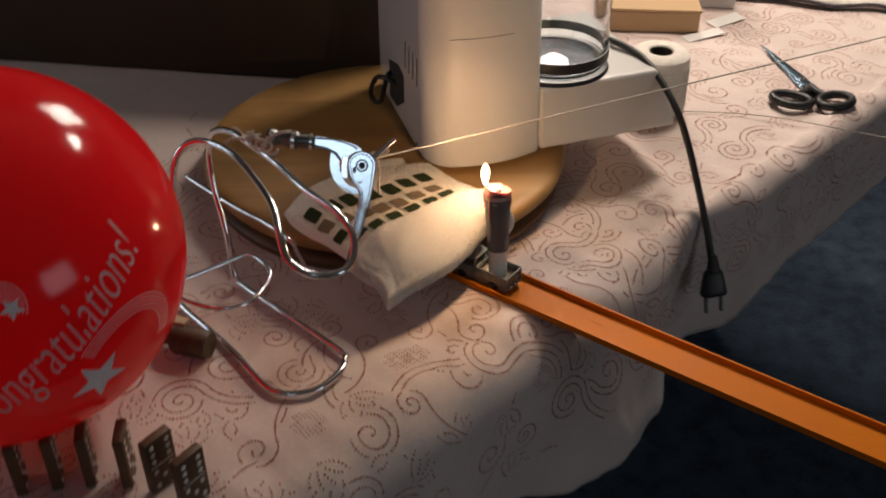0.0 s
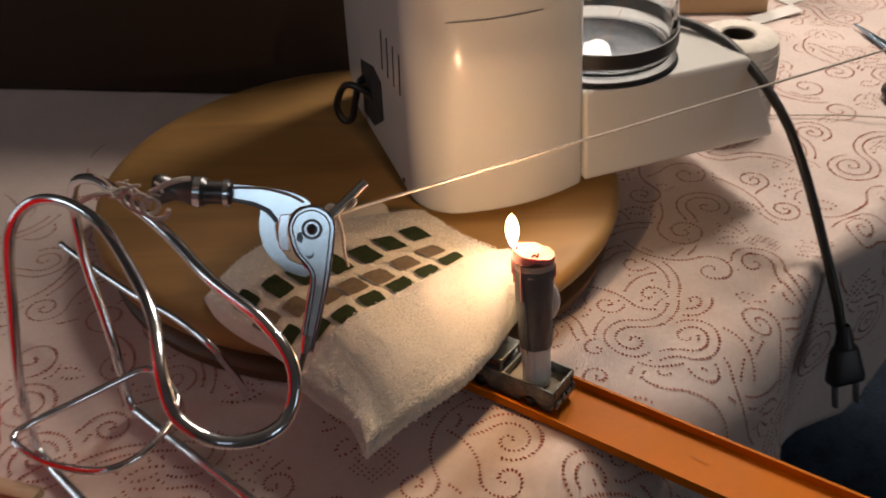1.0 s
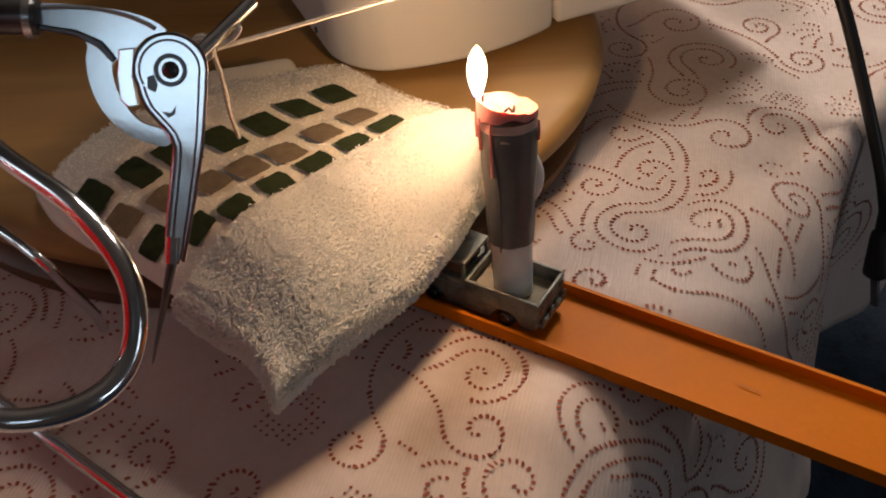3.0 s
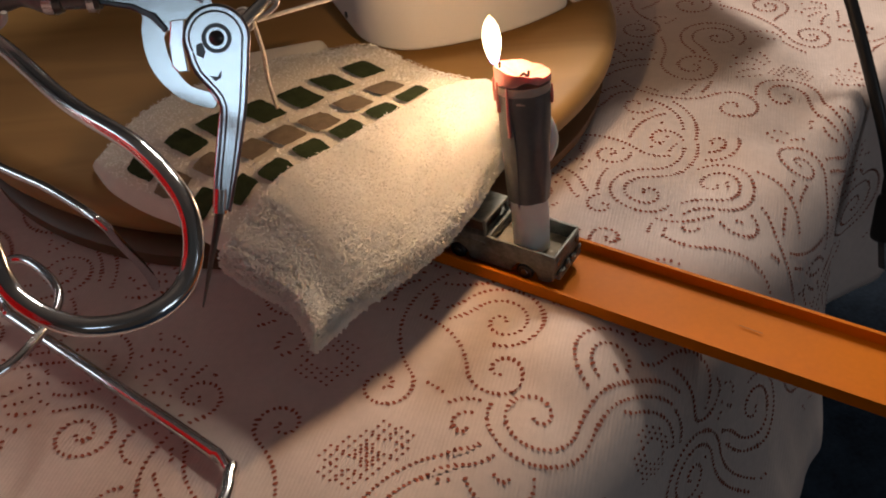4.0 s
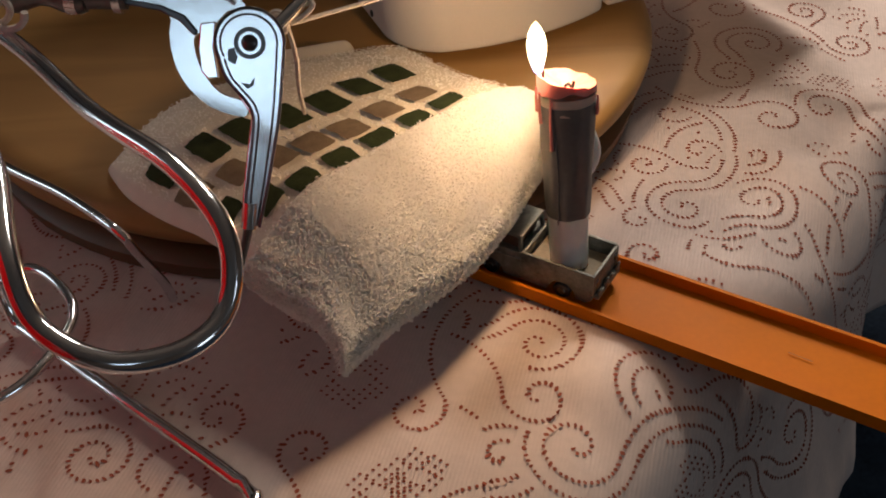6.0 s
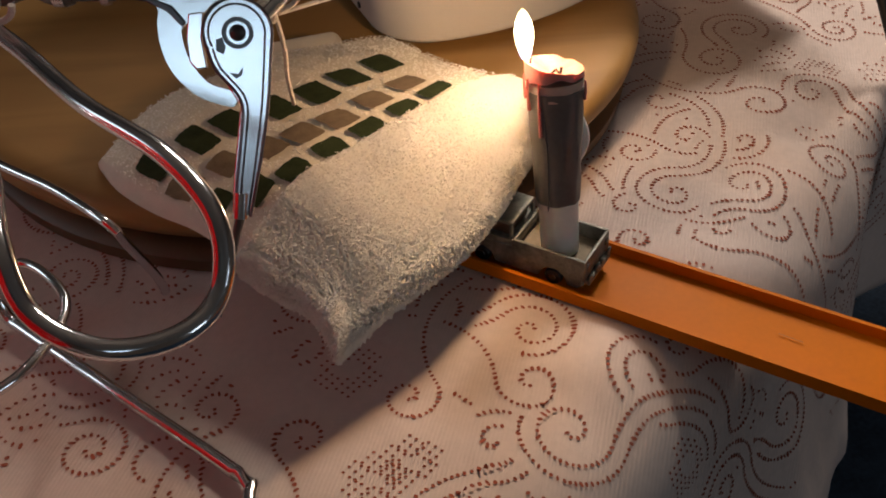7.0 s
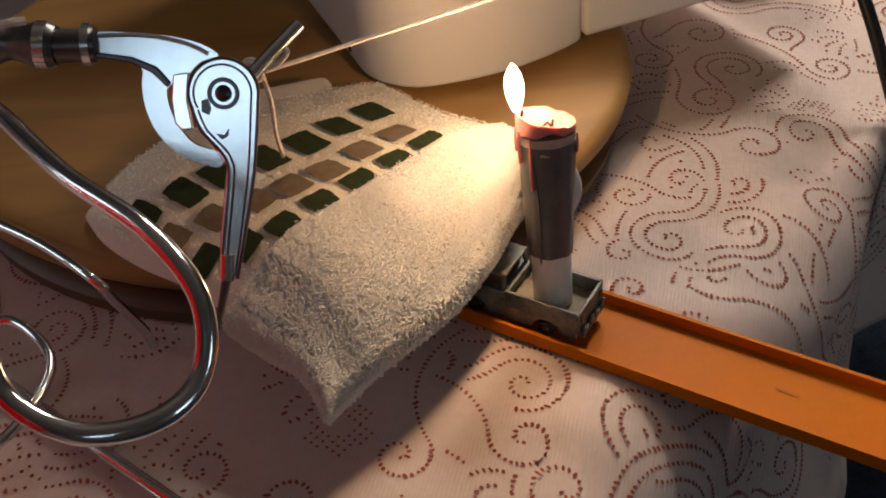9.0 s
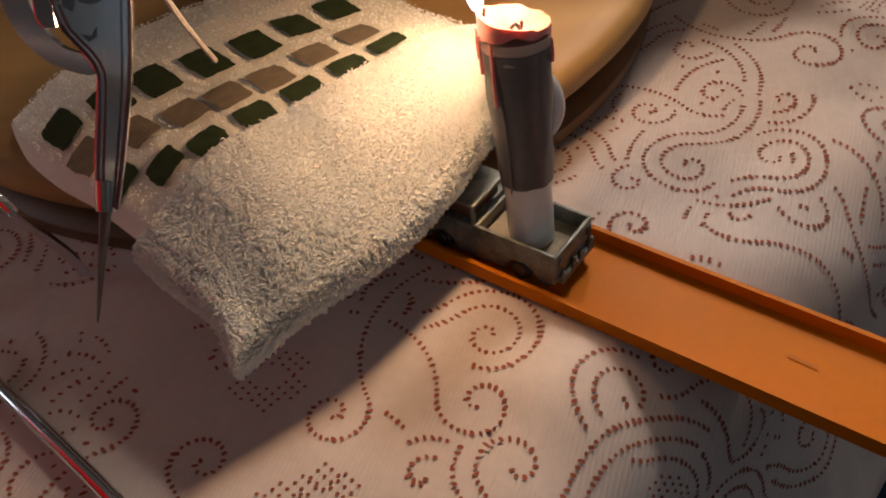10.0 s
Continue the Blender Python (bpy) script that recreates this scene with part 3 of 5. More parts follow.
def towel_mesh(j0, j1, drop):
    """Rows j0 to j1, with rounded turned-under rims."""
    pts, faces = [], []
    w = NA + 1
    for j in range(j0, j1 + 1):
        for i in range(w):
            pts.append(TOWEL[i, j])
    n = len(pts)
    rows = j1 - j0 + 1
    for j in range(rows - 1):
        for i in range(NA):
            a = j * w + i
            faces.append((a, a + 1, a + w + 1, a + w))
    cx, cy = -0.035, 0.765
    rim = [i for i in range(w)] + [j * w + NA for j in range(1, rows)] + [(rows - 1) * w + i for i in range(NA - 1, -1, -1)] + [j * w for j in range(rows - 2, 0, -1)]
    for out, down in ((0.0022, 0.003), (0.0022, 0.007), (-0.003, drop)):
        base = len(pts)
        for r in rim:
            p = pts[r]
            o = Vector((p.x - cx, p.y - cy, 0)).normalized() * out
            pts.append(Vector((p.x + o.x, p.y + o.y, p.z - down)))
        k = len(rim)
        prev = rim if base == n else list(range(base - k, base))
        for q in range(k):
            faces.append((prev[q], base + q, base + (q + 1) % k, prev[(q + 1) % k]))
    faces.append(tuple(range(len(pts) - len(rim), len(pts)))[::-1])
    return pts, faces


BAND = 59
towel = empty("hand_towel", "cream folded towel with green and taupe squares", "towel", at=(0, 0, 0))
part("woven_border", towel_mesh(0, BAND, 0.011), TOWEL_WEAVE, towel, "flat woven border")


def terry_band(na=380, nb=215):
    """The plush face: a fine sheet raised into leaning loops, rolled over its rims."""
    pts, faces = [], []
    mid = Vector((0.000, 0.742, 0))
    for j in range(nb + 1):
        for i in range(na + 1):
            ri, rj = -6 + i / na * (NA + 12), BAND - 1.0 + j / nb * (NB - BAND + 7.0)
            over = min(1.0, max(-ri, ri - NA, rj - NB, 0) / 6)
            fi, fj = min(max(ri, 0), NA - 1e-4), min(rj, NB - 1e-4)
            a, b = int(fi), int(fj)
            p = TOWEL[a, b].lerp(TOWEL[a + 1, b], fi - a).lerp(TOWEL[a, b + 1].lerp(TOWEL[a + 1, b + 1], fi - a), fj - b)
            side = Vector((p.x - mid.x, p.y - mid.y, 0)).normalized()
            turn = over * math.pi * 0.92
            n = Vector((0, 0, math.cos(turn))) + side * math.sin(turn)
            x, y = (p.x + p.y) * S + over * 0.007, (p.y - p.x) * S + over * 0.005
            w = noise.noise((x * 120, y * 120, 2)) * 0.0015
            h = 0.5 + 0.5 * noise.noise(((x + w) * 560, (y + w) * 300, 4))
            h = 0.65 * h + 0.35 * (0.5 + 0.5 * noise.noise(((x - w) * 1050, (y + w) * 560, 8)))
            soft = 0.0004 * noise.noise((x * 90, y * 90, 11))
            edge = min(1.0, (j + 1) / 6)
            p = p + side * 0.0042 * math.sin(turn) - Vector((0, 0, 0.0055 * (1 - math.cos(turn))))
            pts.append(p + n * (edge * (0.0004 + 0.0005 * h + soft)))
    w = na + 1
    for j in range(nb):
        for i in range(na):
            k = j * w + i
            faces.append((k, k + 1, k + w + 1, k + w))
    return pts, faces


part("terry_band", terry_band(), TERRY, towel, "fluffy cream terry")


def tufts(count, low, high, size, bare=()):
    """Terry loops: short bent threads leaning over the plush face and its rims."""
    pts, faces = [], []
    rng = random.Random(5)
    margin = 5.5 if high > NB else -0.5
    mid = Vector((0.000, 0.742, 0))
    for _ in range(count):
        ri, rj = rng.uniform(-margin, NA + margin), rng.uniform(low, high)
        over = min(1.0, max(-ri, ri - NA, rj - NB, 0) / 6)
        fi, fj = min(max(ri, 0), NA - 0.01), min(rj, NB - 0.01)
        i, j = int(fi), int(fj)
        a, b = fi - i, fj - j
        p = TOWEL[i, j].lerp(TOWEL[i + 1, j], a).lerp(TOWEL[i, j + 1].lerp(TOWEL[i + 1, j + 1], a), b)
        if any(abs(ri - x) < l + 0.6 and abs(rj - y) < w + 0.6 for x, y, l, w in bare):
            continue
        side = Vector((p.x - mid.x, p.y - mid.y, 0)).normalized()
        turn = over * math.pi * 0.92
        n = Vector((0, 0, math.cos(turn))) + side * math.sin(turn)
        p = p + side * 0.0042 * math.sin(turn) - Vector((0, 0, 0.0055 * (1 - math.cos(turn)))) + n * 0.0010
        lean = Vector((0.45, -0.75, -0.25)) + side * over * 1.5 + Vector((rng.gauss(0, 0.42), rng.gauss(0, 0.42), rng.gauss(0, 0.2)))
        lean = (lean - n * lean.dot(n)).normalized()
        ln, r = rng.uniform(0.0016, 0.0026) * size, rng.uniform(0.00026, 0.00040) * size
        across = n.cross(lean)
        k = len(pts)
        for f, up in ((0.0, -0.0002), (0.4, 0.0010), (0.8, 0.0011), (1.0, 0.0005)):
            c = p + lean * ln * f + n * up * size * rng.uniform(0.6, 1.5) * (1 + 1.5 * over)
            w = r * (0.55 if f == 1.0 else 1.0)
            pts += [c + across * w, c - across * w]
        for q in range(3):
            o = k + 2 * q
            faces.append((o, o + 1, o + 3, o + 2))
    return pts, faces


tagged(part("terry_nap", tufts(40000, BAND - 1, NB + 5.5, 1.08), TERRY_LOOP, towel, "standing loops of the terry"), kind="stuff")


def on_towel(i, j):
    i, j = min(max(i, 0.0), NA - 0.01), min(max(j, 0.0), NB - 0.01)
    a, b = int(i), int(j)
    return TOWEL[a, b].lerp(TOWEL[a + 1, b], i - a).lerp(TOWEL[a, b + 1].lerp(TOWEL[a + 1, b + 1], i - a), j - b)


def square_patch(i, j, half_i, half_j, seed):
    """A woven square with soft uneven sides, laid on the towel."""
    rng = random.Random(seed)
    n = 9
    pts, faces = [], []
    for p in range(n):
        for q in range(n):
            a, b = 2 * p / (n - 1) - 1, 2 * q / (n - 1) - 1
            k = 1 - 0.07 * (a * b) ** 2
            e = 0.05 if max(abs(a), abs(b)) > 0.99 else 0
            s = on_towel(i + half_i * (a * k + rng.uniform(-e, e)), j + half_j * (b * k + rng.uniform(-e, e)))
            pts.append((s.x, s.y, s.z + 0.0014))
    for p in range(n - 1):
        for q in range(n - 1):
            a = p * n + q
            faces.append((a, a + n, a + n + 1, a + 1))
    return pts, faces


SQUARES = []
for row, (half_i, half_j, across, deep) in enumerate((
        (3.9, 5.3, (72, 61, 50, 39, 28, 18, 7), (29, 31, 33, 32, 30, 28, 22)),
        (4.0, 4.2, (68, 56, 44, 34, 25, 15, 5), (44, 46, 47, 46, 44, 40, 34)),
        (4.2, 2.9, (69, 58, 46, 34, 22, 12, 4), (54, 55, 55, 55, 55, 52, 45)))):
    for k, (i, j) in enumerate(zip(across, deep)):
        green = row != 1
        SQUARES.append((i, j, half_i, half_j))
        part("woven_square", square_patch(i, j, half_i, half_j, row * 10 + k), TOWEL_GREEN if green else TOWEL_TAUPE, towel, "dark green woven square" if green else "taupe woven square")
part("under_fold", box(0.046, 0.026, 0.012, (-0.045, 0.857, 0.7945), 0.0055, 4, turn=12), TOWEL_WEAVE, towel, "grey-white lower fold")
tagged(part("border_nap", tufts(6000, 0, BAND, 0.55, SQUARES), TERRY_LOOP, towel, "short cream nap between the squares"), kind="stuff")

# ---- orange track ----
TD, TN = Vector((0.812, -0.583, 0)), Vector((0.583, 0.812, 0))


def on_track(s, o, z):
    """s along the track, o across it from its middle."""
    p = TD * s + TN * (0.6365 + o)
    return Vector((p.x, p.y, z))


TRACK_Z = 0.7535
prof = [(-0.0196, 0.0), (-0.0196, 0.0062), (-0.0178, 0.0062), (-0.0174, 0.0018), (0.0174, 0.0018), (0.0178, 0.0068), (0.0196, 0.0068), (0.0196, 0.0)]
pts, faces = [], []
ss = np.arange(-0.48, 0.36, 0.02)
for s in ss:
    pts += [on_track(float(s), o, TRACK_Z + z - 0.002 + 0.0006 * math.sin(s * 9)) for o, z in prof]
for i in range(len(ss) - 1):
    for j in range(8):
        faces.append((i * 8 + j, i * 8 + (j + 1) % 8, (i + 1) * 8 + (j + 1) % 8, (i + 1) * 8 + j))
faces += [tuple(range(8)), tuple((len(ss) - 1) * 8 + k for k in range(8))[::-1]]
track = tagged(part("toy_track", (pts, faces), ORANGE), "long orange plastic toy car track running off the table", "toy track")
q = on_track(-0.275, 0.001, TRACK_Z + 0.0002)
part("scuff", box(0.010, 0.0005, 0.00008, tuple(q), 0, turn=-38), SCUFF, track, "dark scuff mark")

# ---- toy pickup truck ----
truck = empty("toy_truck", "small worn silver die-cast pickup truck carrying a candle", "toy truck", at=tuple(on_track(-0.390, -0.002, TRACK_Z + 0.0002)), turn=math.degrees(math.atan2(-0.583, 0.812)))
truck.scale = (0.82, 0.82, 0.82)


def truck_body():
    """Hull with an open bed behind; rear at +x."""
    bm = bmesh.new()
    side = [(-0.040, 0.005), (-0.040, 0.014), (-0.036, 0.0165), (-0.0035, 0.0182), (-0.0030, 0.0125), (0.0365, 0.0125), (0.0375, 0.006), (0.034, 0.0035), (0.0285, 0.0035), (0.0265, 0.0085), (0.0215, 0.0115), (0.0155, 0.0105), (0.0125, 0.0065), (0.0115, 0.0035), (-0.014, 0.0035), (-0.016, 0.009), (-0.021, 0.0115), (-0.027, 0.009), (-0.029, 0.0035), (-0.038, 0.0035)]
    a = [bm.verts.new((x, -0.0155, z)) for x, z in side]
    f = bm.faces.new(a)
    r = bmesh.ops.extrude_face_region(bm, geom=[f])
    bmesh.ops.translate(bm, vec=(0, 0.031, 0), verts=[v for v in r["geom"] if isinstance(v, bmesh.types.BMVert)])
    bmesh.ops.bevel(bm, geom=bm.edges[:], offset=0.0005, segments=1, affect="EDGES")
    return bm


part("body", truck_body(), SILVER_WORN, truck)
for nm, sx, sy, at in (("bed_wall", 0.041, 0.0018, (0.0168, 0.0146, 0.0115)), ("bed_wall", 0.041, 0.0018, (0.0168, -0.0146, 0.0115)), ("tailgate", 0.0018, 0.0310, (0.0372, 0, 0.0095))):
    part(nm, box(sx, sy, 0.0125 if nm == "tailgate" else 0.0110, at, 0.0005, 2), SILVER_WORN, truck)
part("bed_floor", box(0.0385, 0.0272, 0.0012, (0.0165, 0, 0.0127), 0), TRUCK_TAN, truck, "dusty tan bed floor")
part("cab", box(0.0285, 0.0300, 0.0050, (-0.0168, 0, 0.0160), 0.0010, 2), SILVER_WORN, truck)
part("cab_interior", box(0.0200, 0.0220, 0.0095, (-0.0172, 0, 0.0205), 0.0015, 2), CAB_BROWN, truck, "brown moulded interior")
for x in (-0.0285, -0.0052):
    for y in (-0.0128, 0.0128):
        pillar = part("pillar", box(0.0022, 0.0020, 0.0092, (0, 0, 0), 0.0005, 1), SILVER_WORN, truck)
        pillar.matrix_basis = pose(x, y, 0.0205, 6 if y > 0 else -6, 9 if x < -0.02 else -4, 0)
part("roof", box(0.0245, 0.0262, 0.0024, (-0.0166, 0, 0.0287), 0.0010, 2), SILVER_WORN, truck)
part("bumper", box(0.0035, 0.027, 0.0035, (0.0388, 0, 0.006), 0.0008, 2), SILVER_WORN, truck)
for y, h, lean in ((-0.0105, 0.0050, 14), (-0.0030, 0.0062, -10), (0.0045, 0.0050, 16), (0.0110, 0.0066, -8)):
    fin = part("rear_fin", box(0.0022, 0.0042, h, (0, 0, 0), 0.0005, 1, taper=0.55), SILVER_WORN, truck, "chipped cast lug")
    fin.matrix_basis = pose(0.0390, y, 0.0075, lean, 12, 0)
for y in (-0.0118, 0.0118):
    part("tail_light", box(0.0012, 0.0035, 0.0040, (0.0384, y, 0.0150), 0.0005, 1), STEEL_DARK, truck, "chipped tail light")
for x in (-0.0215, 0.0205):
    for s in (-1, 1):
        wh = part("wheel", lathe([(0, -0.0022), (0.0042, -0.0022), (0.0049, -0.0012), (0.0049, 0.0012), (0.0042, 0.0022), (0, 0.0022)], 24), BLACK, truck, "black toy wheel")
        wh.matrix_basis = pose(x, s * 0.0142, 0.0068, 90, 0, 0)
        hb = part("hub", lathe([(0, -0.0026), (0.0018, -0.0026), (0.0022, -0.0020), (0.0022, 0.0020), (0.0018, 0.0026), (0, 0.0026)], 16), STEEL_DARK, wh)

# ---- candle ----
CX, CY = 0.0642, 0.7345
candle = empty("candle", "burning white and pink candle wrapped in silver tape", "candle", at=(CX, CY, TRACK_Z + 0.0172))
candle.matrix_basis = pose(CX, CY, TRACK_Z + 0.0180, -10.5, -1.5, 0) @ Matrix.Diagonal((0.94, 0.94, 1.01, 1))


def candle_wall(r0, r1, z0, z1, seg=48, rows=16, rough=0.0002):
    pts, faces = [], []
    for j in range(rows + 1):
        k = j / rows
        for i in range(seg):
            a = 2 * math.pi * i / seg
            r = r0 + (r1 - r0) * k + rough * noise.noise((math.cos(a) * 2, math.sin(a) * 2, k * 4))
            pts.append((r * math.cos(a), r * math.sin(a), z0 + (z1 - z0) * k))
    for j in range(rows):
        for i in range(seg):
            a, b = j * seg + i, j * seg + (i + 1) % seg
            faces.append((a, b, b + seg, a + seg))
    faces += [tuple(range(seg))[::-1], tuple(rows * seg + i for i in range(seg))]
    return pts, faces


part("candle_stub", candle_wall(0.0086, 0.0098, -0.0065, 0.064), WAX_WHITE, candle, "white wax foot")
part("tape_wrap", candle_wall(0.0098, 0.0124, 0.0180, 0.0672, rough=0.0007), TAPE, candle, "wrinkled silver tape")
part("tape_seam", tube([(0.0107 * math.cos(a), 0.0107 * math.sin(a), 0.0182) for a in (4.1, 4.12)] + [(0.0124 * math.cos(4.2), 0.0124 * math.sin(4.2), 0.045), (0.0128 * math.cos(4.0), 0.0128 * math.sin(4.0), 0.065)], 0.0004, 6), TAPE, candle)


def molten_top():
    """The uneven pool and rim, highest at the burning side."""
    pts, faces = [], []
    seg, rings = 48, 8
    for j in range(rings + 1):
        k = j / rings
        for i in range(seg):
            a = 2 * math.pi * i / seg
            side = 0.5 + 0.5 * math.cos(a - math.pi)
            z = 0.0738 + 0.0050 * side * k - 0.0016 * math.exp(-(k / 0.6) ** 2) + 0.0008 * k * noise.noise((math.cos(a) * 3, math.sin(a) * 3, 5))
            r = 0.0124 * k * (1 + 0.03 * noise.noise((math.cos(a) * 2, math.sin(a) * 2, 9)))
            pts.append((r * math.cos(a), r * math.sin(a), z))
    base = len(pts)
    for i in range(seg):
        a = 2 * math.pi * i / seg
        pts.append((0.0126 * math.cos(a), 0.0126 * math.sin(a), 0.0722 + 0.0009 * math.sin(3 * a) + 0.0006 * math.sin(7 * a)))
    for j in range(rings):
        for i in range(seg):
            a, b = j * seg + i, j * seg + (i + 1) % seg
            faces.append((a, b, b + seg, a + seg))
    for i in range(seg):
        a, b = rings * seg + i, rings * seg + (i + 1) % seg
        faces.append((a, b, base + (i + 1) % seg, base + i))
    return pts, faces


part("wax_collar", candle_wall(0.0119, 0.0122, 0.0640, 0.0708, rough=0.0004), WAX_CREAM, candle, "pale wax above the tape")
part("molten_top", molten_top(), WAX_PINK, candle, "pink melted wax top")
part("wick", tube([(-0.0098, 0, 0.075), (-0.0099, 0.0002, 0.0775), (-0.0095, 0, 0.0800)], 0.00055, 8, step=0.001), WICK, candle, "burning charred wick")
part("wick", tube([(-0.003, -0.001, 0.071), (0.0005, -0.0015, 0.0745), (0.002, -0.002, 0.0725), (0.0026, -0.0022, 0.0755)], 0.0006, 8, step=0.001), WICK, candle, "bent charred wick")
for a, z0, z1 in ((3.5, 0.073, 0.060), (4.0, 0.072, 0.050), (3.2, 0.074, 0.064), (5.9, 0.070, 0.062)):
    part("wax_drip", tube([(0.0130 * math.cos(a), 0.0130 * math.sin(a), z0), (0.0131 * math.cos(a), 0.0131 * math.sin(a), (z0 + z1) / 2), (0.0127 * math.cos(a), 0.0127 * math.sin(a), z1)], lambda k: 0.0004 + 0.0004 * k, 8, step=0.002), WAX_PINK, candle, "pink wax drip")
part("wax_lump", tube([(0.0095, 0.0075, 0.030), (0.0112, 0.0085, 0.040), (0.0105, 0.0080, 0.052)], lambda k: 0.0015 + 0.0035 * math.sin(math.pi * k), 12, step=0.002), WAX_WHITE, candle, "white wax run")

FX, FY, FZ = 0.0510, 0.7490, 0.8500
flame = tagged(part("candle_flame", lathe([(0.0004, 0.0), (0.0016, 0.001), (0.0026, 0.004), (0.0036, 0.0085), (0.0038, 0.0125), (0.0032, 0.0165), (0.0018, 0.0200), (0.0003, 0.0220)], 32), FLAME), "bright yellow-white candle flame above a wick", "flame")
flame.visible_shadow = False

# ---- coffee maker ----
CM_TURN = 17.5
maker = empty("coffee_maker", "white plastic drip coffee maker with a glass jug", "coffee maker", at=(0.000, 0.861, BOARD_Z + 0.004), turn=CM_TURN)


def rounded_column(x0, x1, y0, y1, z0, z1, r, bevel=0.003, bow=0.0):
    bm = bmesh.new()
    pts = []
    for cx, cy, a0 in ((x1 - 0.004, y0 + 0.004, -90), (x1 - 0.004, y1 - 0.004, 0), (x0 + r, y1 - r, 90), (x0 + r, y0 + r, 180)):
        rr = 0.004 if cx > (x0 + x1) / 2 else r
        for k in range(9):
            a = radians(a0 + 90 * k / 8)
            pts.append((cx + rr * math.cos(a), cy + rr * math.sin(a)))
    pts += [(x0 + r + (x1 - 0.004 - x0 - r) * k / 13, y0) for k in range(1, 13)]
    pts = [(x, y - (bow * (1 - ((x - (x0 + x1) / 2) / ((x1 - x0) / 2)) ** 2) if y < y0 + r else 0)) for x, y in pts]
    vs = [bm.verts.new((x, y, z0)) for x, y in pts]
    f = bm.faces.new(vs)
    ext = bmesh.ops.extrude_face_region(bm, geom=[f])
    bmesh.ops.translate(bm, vec=(0, 0, z1 - z0), verts=[v for v in ext["geom"] if isinstance(v, bmesh.types.BMVert)])
    edges = [e for e in bm.edges if abs(e.verts[0].co.z - e.verts[1].co.z) < 1e-6]
    bmesh.ops.bevel(bm, geom=edges, offset=bevel, segments=3, profile=0.5, affect="EDGES")
    return bm


column = rounded_column(0.0, 0.118, 0.004, 0.215, 0.0, 0.26, 0.024, bow=0.012)
for v in column.verts:  # the front leans back a little
    v.co.y += 0.075 * v.co.z * (1 - max(0.0, v.co.y) / 0.215)
part("column", column, PLASTIC, maker)
bs = rounded_column(0.0, 0.122, 0.001, 0.165, 0.002, 0.068, 0.003, 0.004)
for v in bs.verts:  # the free end flares out towards the foot
    v.co.y += 0.075 * v.co.z * (1 - max(0.0, v.co.y) / 0.165)
    if v.co.x > 0.06:
        v.co.x += 0.010 + 0.028 * (1 - v.co.z / 0.068)
bmesh.ops.transform(bs, matrix=pose(0.1185, 0.001, 0, 0, 0, 3), verts=bs.verts)
part("base", bs, PLASTIC, maker)
for fx, fy in ((0.03, 0.03), (0.03, 0.19), (0.225, 0.04), (0.225, 0.15)):
    part("rubber_foot", lathe([(0, -0.004), (0.007, -0.004), (0.008, 0.0005), (0, 0.0005)], 20, (fx, fy, 0)), BLACK, maker)
JX, JY = 0.152, 0.060
part("hot_plate", lathe([(0, 0.0705), (0.052, 0.0705), (0.056, 0.0700), (0.057, 0.0682), (0, 0.0682)], 48, (JX, JY, 0)), HOT_PLATE, maker, "dark round hot plate")
part("seam", tube([(x, 0.0135 - 0.012 * (1 - ((x - 0.059) / 0.059) ** 2), 0.133) for x in np.linspace(0.022, 0.085, 9)], 0.0003, 6), PLASTIC_DARK, maker, "thin shell seam")
for k in range(4):
    vs = part("vent_slot", box(0.0008, 0.0014, 0.030, (0, 0, -0.015), 0), PLASTIC_DARK, maker, "dark vent slot")
    vs.matrix_basis = pose(-0.0001, 0.040 + 0.0145 * k, 0.088, 5, 0, 0)
part("cord_recess", plate([(0.092, 0.030), (0.092, 0.060), (0.112, 0.064), (0.150, 0.054), (0.150, 0.010), (0.120, 0.012)], 0.0012, Matrix(((0, 0, 1, 0), (1, 0, 0, 0), (0, 1, 0, 0), (0, 0, 0, 1))), 0), PLASTIC_DARK, maker, "dark cord opening", smooth=False)
part("screw_hole", lathe([(0, -0.0006), (0.0018, -0.0006), (0.0018, 0.0006), (0, 0.0006)], 16), PLASTIC_DARK, maker).matrix_basis = pose(-0.0001, 0.045, 0.006, 0, 90, 0)
jug = part("jug", lathe([(0.0, 0.0075), (0.020, 0.0060), (0.036, 0.0032), (0.046, 0.002), (0.052, 0.005), (0.0545, 0.012), (0.0540, 0.10), (0.047, 0.13), (0.045, 0.13), (0.0522, 0.10), (0.0527, 0.013), (0.050, 0.0075), (0.045, 0.0052), (0.036, 0.0058), (0.020, 0.0086), (0.0, 0.0102)], 64), GLASS, maker, "empty clear glass jug")
jug.matrix_basis = pose(JX, JY, 0.0700)
jug.visible_shadow = False
part("jug_band", lathe([(0.0547, 0.012), (0.0560, 0.012), (0.0560, 0.022), (0.0547, 0.022), (0.0547, 0.012)], 64), BLACK, jug, "black band round the jug")
part("jug_ring", lathe([(0.0500, 0.0004), (0.0555, 0.0004), (0.0555, 0.0022), (0.0500, 0.0022), (0.0500, 0.0004)], 64), BLACK, jug, "thin dark ring under the jug")
part("cord_loop", tube([(0.003, 0.120, 0.034), (-0.008, 0.132, 0.040), (-0.015, 0.150, 0.034), (-0.020, 0.160, 0.014), (-0.016, 0.158, 0.0015), (-0.011, 0.150, 0.006), (-0.008, 0.145, 0.024), (-0.004, 0.142, 0.040), (0.004, 0.144, 0.042)], 0.0028, 10), BLACK, maker, "black cord loop")

